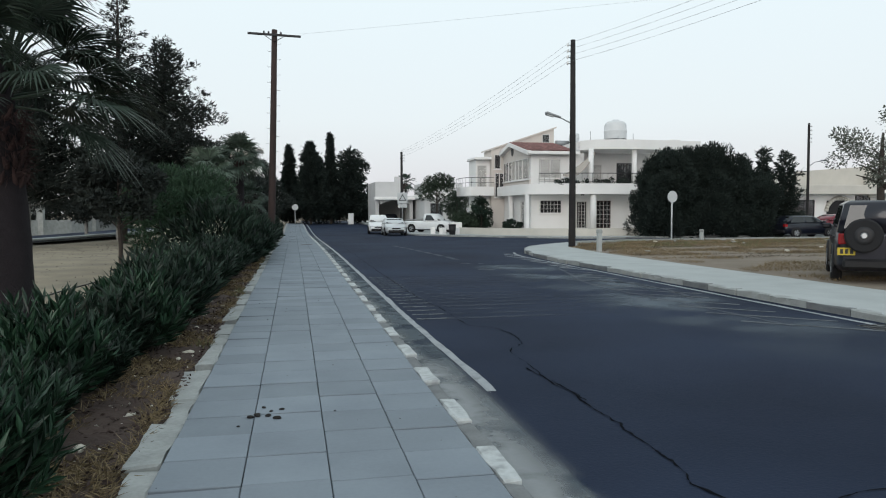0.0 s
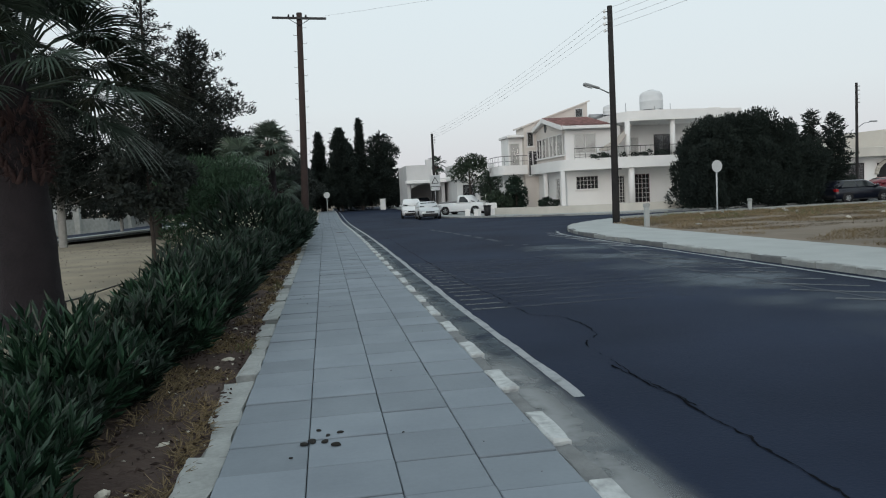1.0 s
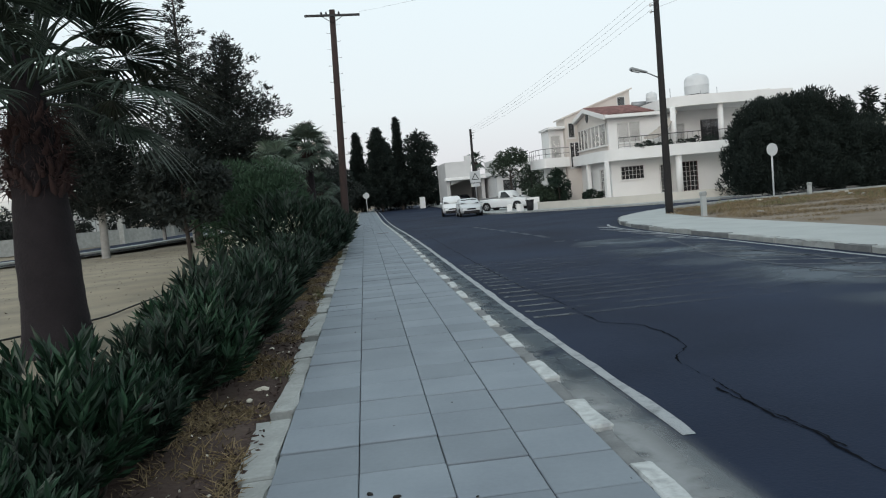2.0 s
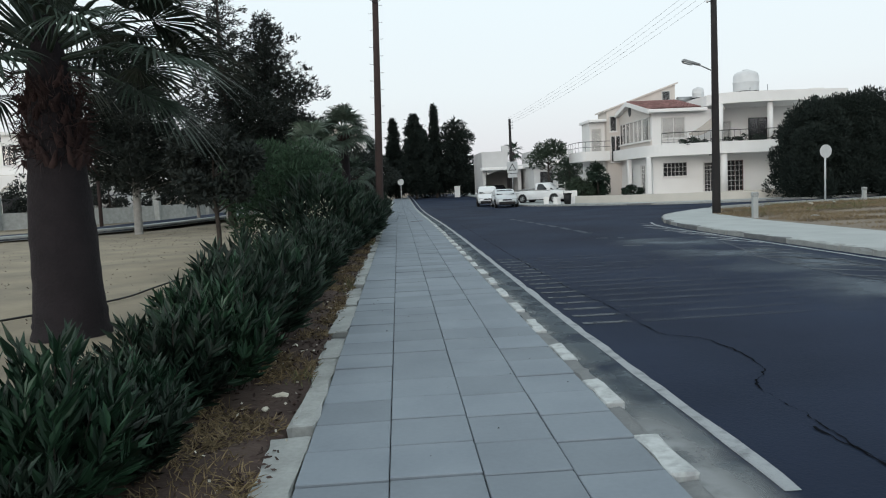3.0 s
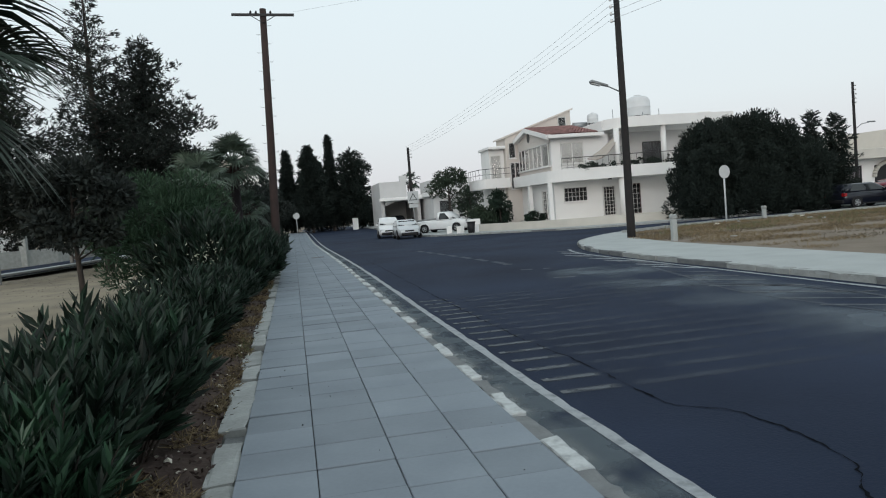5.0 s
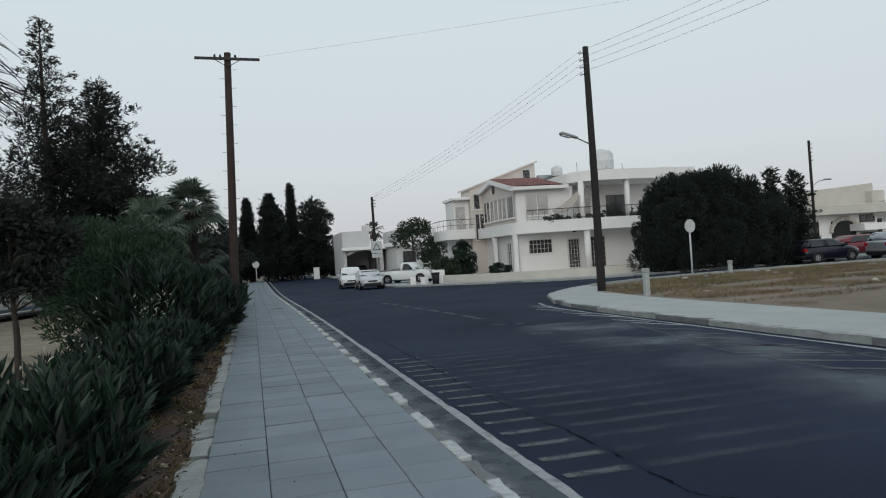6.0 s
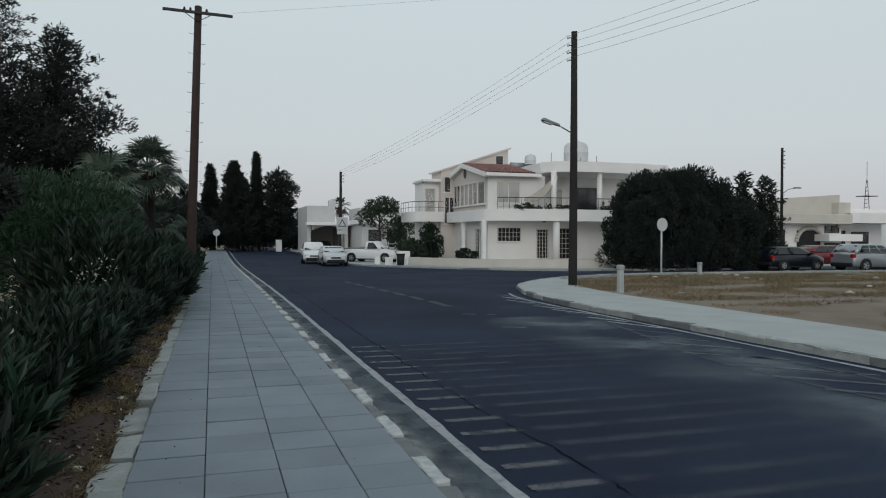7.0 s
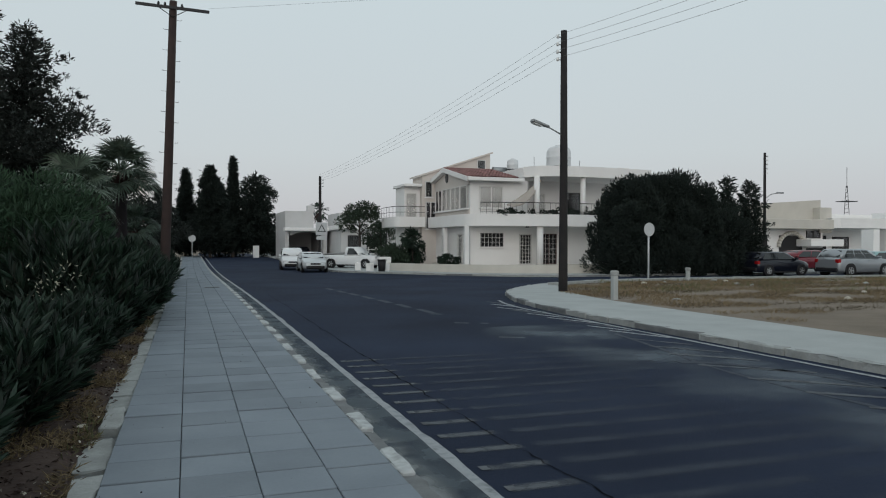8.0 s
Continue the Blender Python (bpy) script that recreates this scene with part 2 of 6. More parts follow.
def boxm(x0, x1, y0, y1, z0, z1, bevel=0.0):
    bm = BM()
    add_box(bm, x0, x1, y0, y1, z0, z1, bevel)
    return bm


def add_tube(bm, pts, radii, seg=8, cap=True):
    """A round tube through points, tapering."""
    rings = []
    n = len(pts)
    pts = [Vector(p) for p in pts]
    ref = None
    for i, p in enumerate(pts):
        d = (pts[min(i + 1, n - 1)] - pts[max(i - 1, 0)]).normalized()
        if ref is None:
            ref = Vector((1, 0, 0)) if abs(d.x) < 0.8 else Vector((0, 1, 0))
        u = d.cross(ref).normalized()
        w = d.cross(u)
        r = radii[i] if isinstance(radii, (list, tuple)) else radii
        rings.append([bm.verts.new(p + u * (r * math.cos(2 * math.pi * k / seg)) + w * (r * math.sin(2 * math.pi * k / seg))) for k in range(seg)])
    for a, b in zip(rings, rings[1:]):
        for k in range(seg):
            f = bm.faces.new((a[k], a[(k + 1) % seg], b[(k + 1) % seg], b[k]))
            f.smooth = True
    if cap:
        bm.faces.new(rings[0][::-1])
        bm.faces.new(rings[-1])
    return rings


def tube(pts, radii, seg=8):
    bm = BM()
    add_tube(bm, pts, radii, seg)
    bmesh.ops.recalc_face_normals(bm, faces=bm.faces)
    return bm


def gz(y):
    """The lie of the land: level by the walk, a shallow dip beyond."""
    if y < 24 or y > 104:
        return 0.0
    return -0.15 * (1 - math.cos(2 * math.pi * (y - 24) / 80))


def strip(xs, ys, z, bend=0.0):
    """A sheet over a grid that follows the land."""
    bm = BM()
    rows = [[bm.verts.new((x, y, z + gz(y))) for x in xs] for y in ys]
    for a, b in zip(rows, rows[1:]):
        for k in range(len(xs) - 1):
            bm.faces.new((a[k], a[k + 1], b[k + 1], b[k]))
    return bm


def slab(outline, z0, z1, step=3.0):
    """A solid from an outline, top at z1 over the land, cut so that it follows the land."""
    bm = BM()
    top = [bm.verts.new((x, y, z1)) for x, y in outline]
    f = bm.faces.new(top)
    r = bmesh.ops.extrude_face_region(bm, geom=[f])
    for v in r["geom"]:
        if isinstance(v, bmesh.types.BMVert):
            v.co.z = z0
    lo, hi = min(y for _, y in outline), max(y for _, y in outline)
    y = math.ceil(max(lo, 24) / step) * step
    while y < min(hi, 104):
        bmesh.ops.bisect_plane(bm, geom=bm.verts[:] + bm.edges[:] + bm.faces[:], plane_co=(0, y, 0), plane_no=(0, 1, 0))
        y += step
    for v in bm.verts:
        v.co.z += gz(v.co.y)
    bmesh.ops.triangulate(bm, faces=bm.faces)
    bmesh.ops.recalc_face_normals(bm, faces=bm.faces)
    return bm


def along(poly, step):
    """Points and headings at even steps along a polyline."""
    out, left = [], 0.0
    for (x0, y0), (x1, y1) in zip(poly, poly[1:]):
        L = math.hypot(x1 - x0, y1 - y0)
        d = left
        while d < L:
            out.append((x0 + (x1 - x0) * d / L, y0 + (y1 - y0) * d / L, math.atan2(y1 - y0, x1 - x0)))
            d += step
        left = d - L
    return out


def smooth_line(pts, n=6):
    """Rounds a polyline through its points (Catmull-Rom)."""
    P = [Vector((*p, 0)) for p in pts]
    P = [2 * P[0] - P[1]] + P + [2 * P[-1] - P[-2]]
    out = []
    for i in range(1, len(P) - 2):
        for k in range(n):
            t = k / n
            a, b, c, d = P[i - 1], P[i], P[i + 1], P[i + 2]
            v = 0.5 * (2 * b + (c - a) * t + (2 * a - 5 * b + 4 * c - d) * t * t + (3 * b - a - 3 * c + d) * t ** 3)
            out.append((v.x, v.y))
    out.append((P[-2].x, P[-2].y))
    return out


# ---- ground, road and pavements ----
far = [-2000, -600, -250, -100] + list(range(-60, 121, 6)) + [160, 250, 600, 2000]
tagged(part("ground", strip([-2000, -400, -120, -60, -30, -12, 0, 12, 30, 60, 120, 400, 2000], far, -0.30), FIELD), "dry sandy ground reaching to the horizon", "ground", kind="structure")
tagged(part("road", strip([1.02, 3, 5, 7, 9, 14, 22, 34, 50, 80], list(range(-45, 142, 3)), -0.12), ASPHALT), "dark worn asphalt road with a side street joining", "road", kind="structure")

# the near block across the road: its pavement and its dry lot
KERB_R = smooth_line([(8.35, -30), (8.35, -5), (8.3, 10), (8.25, 20), (8.3, 24.5), (8.75, 27.8), (9.6, 30.6), (10.8, 32.9), (12.8, 35.4), (15.8, 37.9), (19.5, 39.6), (24, 40.2), (40, 40.2), (78, 40.2)], 5)
INNER_R = smooth_line([(78, 37.6), (40, 37.6), (24, 37.6), (17.5, 36.9), (14.2, 35.2), (12.7, 32.6), (11.6, 29.6), (11.0, 26), (10.9, 20), (10.9, 0), (10.9, -30)], 5)
tagged(part("pavement_east", slab(KERB_R + INNER_R, -0.16, 0.0), CONCRETE_PALE), "pale bare concrete pavement round the street corner", "pavement", kind="structure")
tagged(part("lot_ground", slab(INNER_R + [(78, -30)], -0.2, -0.02), FIELD), "bare sandy lot with dry grass behind the pavement", "ground", kind="structure")
# the far block with the house
KERB_F = smooth_line([(9.1, 140), (9.1, 100), (9.1, 70), (9.3, 62), (10.8, 57.6), (13.2, 54.2), (15.4, 50.4), (18.2, 47.4), (22, 46.0), (30, 45.8), (78, 45.6)], 5)
tagged(part("pavement_far_corner", slab(KERB_F + [(78, 140)], -0.16, 0.0), CONCRETE_PALE), "pale concrete pavement and forecourt round the corner house", "pavement", kind="structure")

# ---- the walk's own pavement ----
pave = part("pavement_west", strip([-1.0, 0.95], list(range(-45, 111, 3)), -0.035), JOINT)
tagged(pave, "grey square paving slabs with dark sandy joints", "pavement", kind="structure")
COLS = ((-0.998, -0.502, 0.0), (-0.498, -0.002, 0.01), (0.002, 0.476, -0.03), (0.48, 0.948, -0.1))
rng = random.Random(4)
tile_data = {}


def tile_mesh(c):
    if c not in tile_data:
        x0, x1, _ = COLS[c]
        bm = boxm(x0 + 0.001, x1 - 0.001, 0.009, 0.491, -0.04, 0, 0.005)
        me = bpy.data.meshes.new("paving_slab")
        bm.to_mesh(me)
        bm.free()
        me.materials.append(TILE)
        tile_data[c] = me
    return tile_data[c]


restv, restf = [], []
for c, (x0, x1, off) in enumerate(COLS):
    for k in range(-70, 220):
        y = k * 0.5 + off + 0.42
        dz = rng.uniform(-0.004, 0.003)
        if 3.0 <= y <= 38:
            ob = new("paving_slab", tile_mesh(c))
            ob.parent = pave
            ob.matrix_basis = Matrix.Translation((0, y, dz + gz(y))) @ Matrix.Rotation(rng.uniform(-0.006, 0.006), 4, "Y") @ Matrix.Rotation(rng.uniform(-0.006, 0.006), 4, "X")
        else:
            n = len(restv)
            for zz, e in ((0, 0.006), (-0.035, 0)):
                restv += [(x0 + e, y + e, zz + dz + gz(y)), (x1 - e, y + e, zz + dz + gz(y)), (x1 - e, y + 0.495 - e, zz + dz + gz(y + 0.5)), (x0 + e, y + 0.495 - e, zz + dz + gz(y + 0.5))]
            restf += [(n, n + 1, n + 2, n + 3), (n, n + 4, n + 5, n + 1), (n + 1, n + 5, n + 6, n + 2), (n + 2, n + 6, n + 7, n + 3), (n + 3, n + 7, n + 4, n)]
me = bpy.data.meshes.new("paving_slabs_beyond")
me.from_pydata(restv, [], restf)
me.materials.append(TILE_FAR)
rest = new("paving_slabs_beyond", me)
rest.parent = pave
tagged(rest, kind="stuff")


def rough_stone(x0, x1, y0, y1, z0, z1, r, amp=0.012):
    """A cast block with chipped edges."""
    bm = boxm(x0, x1, y0, y1, z0, z1)
    bmesh.ops.subdivide_edges(bm, edges=[e for e in bm.edges if abs((e.verts[0].co - e.verts[1].co).y) > 0.2], cuts=3)
    bmesh.ops.bevel(bm, geom=[e for e in bm.edges if e.is_boundary or e.calc_face_angle(0) > 0.5], offset=0.012, segments=1, affect="EDGES")
    for v in bm.verts:
        if v.co.z > z0 + 0.02:
            v.co += Vector((r.uniform(-amp, amp), 0, r.uniform(-amp, 0.2 * amp)))
    return bm


# kerb along the road: short blocks, every other one once painted white
kerb = tagged(part("kerb_west", boxm(0.955, 1.09, -45, 24, -0.2, -0.05), KERB_GREY), "worn concrete kerb with alternate white-painted blocks", "kerb", kind="structure")
for k in range(-6, 92):
    y = 6.73 + k * 0.635
    if y > 24 + 22:
        break
    white = k % 2 == 0
    ob = part("kerb_block", rough_stone(0.955, 1.085 + rng.uniform(-0.02, 0.015), y + 0.004, y + 0.631, -0.14, (0.006 if white else -0.004) - (0.0 if white else rng.uniform(0, 0.02)), rng, 0.013 if white else 0.022),
              KERB_WHITE if white else KERB_GREY, kerb)
    ob.location.z += gz(y)
restv, restf = [], []
for k in range(46, 105):
    y = 46.2 + (k - 46) * 1.27
    n = len(restv)
    z = gz(y)
    restv += [(x, yy, zz) for yy in (y, y + 0.63) for x, zz in ((0.955, z - 0.14), (0.955, z + 0.004), (1.085, z + 0.004), (1.085, z - 0.14))]
    restf += [(n, n + 1, n + 5, n + 4), (n + 1, n + 2, n + 6, n + 5), (n + 2, n + 3, n + 7, n + 6), (n, n + 3, n + 2, n + 1), (n + 4, n + 5, n + 6, n + 7)]
me = bpy.data.meshes.new("kerb_blocks_beyond")
me.from_pydata(restv, [], restf)
me.materials.append(KERB_WHITE)
ob = new("kerb_blocks_beyond", me)
ob.parent = kerb
tagged(ob, kind="stuff")


def trace(x0, x1, y0, y1, z, cut=1):
    """A thin flat patch lying on the road."""
    bm = BM()
    for i in range(cut):
        ya, yb = y0 + (y1 - y0) * i / cut, y0 + (y1 - y0) * (i + 1) / cut
        bm.faces.new([bm.verts.new((x, y, z + gz(y))) for x, y in ((x0, ya), (x1, ya), (x1, yb), (x0, yb))])
    return bm


def ragged_strip(x0, x1, y0, y1, z, amp, step=0.12, seed=1, mid=True):
    """A flat patch with wandering edges."""
    bm = BM()
    n = max(2, int((y1 - y0) / step))
    prev = None
    for i in range(n + 1):
        y = y0 + (y1 - y0) * i / n
        a = x0 + amp * 0.3 * noise.noise((y * 1.7, seed, 0))
        b = x1 + amp * noise.noise((y * 0.9, seed + 5, 0)) + 0.6 * amp * noise.noise((y * 7, seed, 3)) + 0.4 * amp * noise.noise((y * 19, seed, 9))
        row = [bm.verts.new((v, y, z + gz(y))) for v in (a, max(b, a + 0.01))]
        if prev:
            bm.faces.new((prev[0], prev[1], row[1], row[0]))
        prev = row
    return bm


tagged(part("gutter_dust", strip([1.07, 1.34], list(range(-20, 61, 4)), -0.114), GUTTER_PALE), "strip of pale dust and mortar along the kerb", "gutter", kind="structure")
tagged(part("mortar_apron", trace(1.07, 1.62, -1.0, 8.6, -0.1125), MORTAR), "pale spilt mortar along the kerb foot", "gutter", kind="structure")
# edging along the planted strip
edge = tagged(part("edging_west", boxm(-1.17, -1.01, -45, 24, -0.2, -0.08), KERB_GREY), "broken concrete edging beside the planted strip", "kerb", kind="structure")
y = 2.2
while y < 46:
    L = rng.uniform(0.7, 1.25)
    gap = rng.uniform(0.14, 0.32) if rng.random() < 0.22 else rng.uniform(0.005, 0.05)
    ob = part("edging_block", rough_stone(-1.2 + rng.uniform(-0.04, 0.045), -1.003, 0.01, L - gap, -0.15, rng.uniform(-0.02, 0.014), rng, 0.02), CONCRETE, edge,
              at=pose(0, y, gz(y), rng.uniform(-1, 1), rng.uniform(-2.5, 1.5), rng.uniform(-1.2, 1.2)))
    y += L
tagged(part("edging_beyond", strip([-1.19, -1.01], list(range(46, 110, 4)), 0.0), CONCRETE), "concrete edging running on beside the hedge", "kerb", kind="structure")

# soil of the planted strip, and the park
bm = BM()
rows = []
for i in range(0, 130):
    y = -6 + i * 0.4
    row = []
    for j in range(0, 12):
        x = -1.18 - j * 0.16
        z = -0.05 + 0.05 * noise.noise((x * 2.2, y * 2.2, 0)) + 0.03 * noise.noise((x * 7, y * 7, 2)) + (0.02 if j else -0.03)
        row.append(bm.verts.new((x, y, z + gz(y))))
    rows.append(row)
for a, b in zip(rows, rows[1:]):
    for k in range(len(a) - 1):
        bm.faces.new((a[k + 1], a[k], b[k], b[k + 1])).smooth = True
tagged(part("planting_soil", bm, SOIL), "reddish dry soil with straw and litter", "soil", kind="structure")
bm = strip([-90, -60, -40, -30, -24, -20, -17, -14, -11, -8, -6, -4.4, -2.75], list(range(-30, 122, 3)), -0.10)
for v in bm.verts:
    v.co.z += 0.06 * noise.noise((v.co.x * 0.3, v.co.y * 0.3, 4))
tagged(part("park_ground", bm, PARK), "bare sandy park ground beyond the hedge", "ground", kind="structure")

# ---- paint on the road ----
bm = ragged_strip(1.53, 1.625, 6.70, 108, -0.115, 0.03, 0.2, 7)
for v in bm.verts:
    v.co.x -= 0.055 * min(1, max(0, (v.co.y - 7.5) / 4))
tagged(part("edge_line", bm, LINE_WHITE), "worn white line along the road edge", "road marking", kind="structure")


markings = tagged(new("rumble_stripes"), "worn pale stripes across the lane, shedding paint", "road marking", kind="structure")
for k in range(16):
    y = 18.72 - k * 0.491
    part("stripe", trace(1.66, 2.26, y - 0.1, y + 0.1, -0.1155), STRIPE_DIM, markings)
    part("stripe_end", ragged_strip(1.65, 1.72, -0.05, 0.05, 0.003, 0.02, 0.03, k + 50), STRIPE, markings, at=Matrix.Translation((0, y, -0.1155 + gz(y))))
    w = rng.uniform(2.9, 4.3)
    part("faded_stripe", trace(2.28, 2.28 + w, y - 0.15, y + 0.13, -0.1155), FAINT, markings)
lane = tagged(new("lane_dashes"), "faded dashes down the middle of the road", "road marking", kind="structure")
for k in range(7):
    y = 25.4 + k * 1.8
    x = 5.3 - 0.044 * (y - 25.2)
    part("dash", ragged_strip(x - 0.1, x + 0.1, y, y + 1.3, -0.1155, 0.06, 0.25, k), FADED, lane)
for k, (x, y, hw) in enumerate(((5.16, 23.1, 0.16), (5.18, 20.5, 0.24), (5.62, 22.9, 0.09), (5.3, 25.2, 0.14))):
    part("dash", ragged_strip(-hw, hw, -0.07, 0.07, 0, 0.02, 0.1, k + 40), STRIPE, lane, at=pose(x, y, -0.1155, 0, 0, -30))
give = tagged(new("junction_dashes"), "faded give-way dashes and edge line by the corner kerb", "road marking", kind="structure")
for k in range(20):
    # slanting strokes between the inner border and the edge line, wider apart where the taper opens
    y = 28.6 - 0.98 * k + rng.uniform(-0.12, 0.12)
    xl = 7.5 if y > 21 else max(6.35, 7.5 - 0.26 * (21 - y))
    if y > 26.6:
        xl = 7.5 + 0.27 * (y - 26.6)
    xr = 8.02 if y < 26.5 else 8.02 + 0.18 * (y - 26.5)
    L = math.hypot(xr - xl, 1.55)
    turn = math.degrees(math.atan2(xr - xl, 1.55))
    part("dash", ragged_strip(-0.05, 0.05, -L * rng.uniform(0.6, 1.0), 0, 0, 0.07, 0.05, k + 60), (LINE_WHITE if k < 10 and k % 3 else STRIPE), give, at=pose(xl, y, -0.1145 + gz(y), 0, 0, turn))
inner = smooth_line([(7.3, 20.4), (6.9, 18.4), (6.45, 16.4), (6.4, 14.6), (6.6, 12.6), (6.8, 9.5)], 8)
bm = BM()
prev = None
for i, (x, y) in enumerate(inner):
    w = 0.05 * (0.5 + abs(noise.noise((x * 2, y * 3, 8))))
    row = [bm.verts.new((x + q * w, y, -0.1148 + gz(y))) for q in (-1, 1)]
    if prev:
        bm.faces.new((prev[0], prev[1], row[1], row[0]))
    prev = row
part("inner_line", bm, FADED, give)
tip = smooth_line([(8.0, 25.0), (8.03, 26.2), (8.22, 27.6), (8.55, 28.9)], 6)
bm = BM()
prev = None
for x, y in tip:
    row = [bm.verts.new((x + q, y, -0.1138 + gz(y))) for q in (-0.05, 0.05)]
    if prev:
        bm.faces.new((prev[0], prev[1], row[1], row[0]))
    prev = row
part("edge_line", bm, LINE_WHITE, give)
tagged(part("wear_east", trace(4.6, 7.94, 6, 26, -0.1185), DUST_THIN), "greyer worn asphalt near the corner kerb", "gutter", kind="structure")
part("edge_line", ragged_strip(7.95, 8.05, 2, 25, -0.1135, 0.04, 0.3, 31), LINE_WHITE, give)
bm = BM()
prev = None
for i in range(40):
    a = 0.2 + 2.3 * i / 39
    c = Vector((6.2, 14.6, -0.1145))
    row = [bm.verts.new(c + Vector((r * math.cos(a - 1.0) * 1.0, r * math.sin(a - 1.0) * 2.0, 0))) for r in (1.22, 1.32)]
    if prev:
        bm.faces.new((prev[0], prev[1], row[1], row[0]))
    prev = row
part("arc", bm, FADED, give)


def crack(name, pts, w, seed):
    """A wandering filled crack."""
    line = smooth_line(pts, 26)
    bm = BM()
    prev = None
    for i, (x, y) in enumerate(line):
        x += 0.05 * noise.noise((x * 3, y * 3, seed)) + 0.035 * noise.noise((x * 11, y * 11, seed + 4)) + 0.012 * noise.noise((x * 37, y * 37, seed))
        ww = w * max(0.08, 0.4 + 0.9 * noise.noise((x * 5, y * 5, seed + 1)) + 0.6 * noise.noise((x * 31, y * 31, seed)))
        j = min(i + 1, len(line) - 1)
        d = Vector((line[j][0] - line[j - 1][0], line[j][1] - line[j - 1][1])).normalized()
        row = [bm.verts.new((x - d.y * ww * s, y + d.x * ww * s, -0.1135 + gz(y))) for s in (-1, 1)]
        if prev:
            bm.faces.new((prev[0], prev[1], row[1], row[0]))
        prev = row
    return tagged(part(name, bm, TAR), "dark crack wandering along the asphalt", "road crack", kind="structure")


crack("road_crack", [(2.18, 2), (2.2, 4), (2.24, 5), (2.26, 6), (2.2, 7.6)], 0.016, 1)
crack("road_crack", [(2.3, 6.2), (2.25, 7.4), (2.28, 8.0), (2.33, 8.6), (2.65, 9.2), (2.6, 10.2), (2.27, 10.7), (2.27, 12.2), (2.12, 14.8), (2.1, 18), (2.1, 24), (2.15, 34)], 0.013, 2)
crack("road_crack", [(2.4, 3.6), (3.1, 3.9), (3.8, 3.8), (5.5, 4.3)], 0.009, 3)

tagged(part("gutter_wear", trace(1.12, 1.53, -20, 60, -0.1165, 20), GUTTER_THIN), "greyer worn asphalt between kerb and line", "gutter", kind="structure")
# kerb stones of the two corners
def kerb_line(name, line, label):
    run = tagged(new(name), label, "kerb", kind="structure")
    r = random.Random(9)
    stones = []
    for k in range(6):
        bm = rough_stone(-0.14, 0.02, 0.008, 0.985, -0.16, 0.012, r, 0.022)
        bmesh.ops.rotate(bm, cent=(0, 0, 0), matrix=Matrix.Rotation(-math.pi / 2, 3, "Z"), verts=bm.verts)
        me = bpy.data.meshes.new("kerb_stone")
        bm.to_mesh(me)
        bm.free()
        me.materials.append(KERB_GREY if k == 5 else CONCRETE)
        stones.append(me)
    for x, y, a in along(line, 1.0):
        if y > 96 or y < 4 or x > 60:
            continue
        ob = new("kerb_stone", r.choice(stones))
        ob.parent = run
        ob.matrix_basis = pose(x, y, gz(y) + r.uniform(-0.012, 0.008), 0, 0, math.degrees(a) + r.uniform(-0.8, 0.8))
    return run


kerb_line("kerb_east", [(x, y) for x, y in KERB_R][::-1], "rounded line of weathered concrete kerb stones")
kerb_line("kerb_far_corner", KERB_F, "weathered concrete kerb stones round the far corner")

# ---- poles, wires and signs ----


def line_pole(name, x, y, h, r0, r1, label, wood=None):
    b = base(name, pose(x, y, gz(y)), label, "utility pole")
    bm = tube([(0, 0, -0.3), (0, 0, 0.5), (0.01, 0, h * 0.5), (0, 0, h)], [r0, r0, (r0 + r1) / 2, r1], 12)
    part("shaft", bm, wood or WOOD_POLE, b)
    return b


def insulator_rack(b, zs, side):
    for z in zs:
        bm = tube([(side * 0.08, 0, z), (side * 0.26, 0, z)], 0.018, 6)
        br = part("bracket", bm, DARKSTEEL, b)
        bm = tube([(side * 0.24, 0, z - 0.05), (side * 0.24, 0, z - 0.02), (side * 0.24, 0, z + 0.03), (side * 0.24, 0, z + 0.08)], [0.03, 0.05, 0.05, 0.03], 8)
        part("insulator", bm, PLASTIC_WHITE, br)


p_left = line_pole("utility_pole", -1.2, 34.24, 9.68, 0.165, 0.12, "tall dark wooden utility pole with crossarm and climbing pegs")
p_left.matrix_basis = pose(-1.2, 34.24, gz(34.24), 0, 1.7, 0)
bm = BM()
add_box(bm, -1.15, 1.15, -0.16, -0.10, 9.38, 9.48, 0.01)
part("crossarm", bm, DARKSTEEL, p_left)
for sx in (-1, 1):
    part("brace", tube([(sx * 0.42, -0.13, 9.38), (0, -0.13, 9.12)], 0.014, 5), DARKSTEEL, p_left)
for x in (-0.45, -0.25, 0.28):
    part("insulator", tube([(x, -0.13, 9.46), (x, -0.13, 9.52), (x, -0.13, 9.58)], [0.03, 0.045, 0.025], 8), DARKSTEEL, p_left)
for k in range(20):
    z = 2.6 + k * 0.34
    s = 1 if k % 2 else -1
    part("climbing_peg", tube([(s * 0.1, 0, z), (s * 0.27, 0, z), (s * 0.275, 0, z + 0.035)], 0.007, 5), DARKSTEEL, p_left)

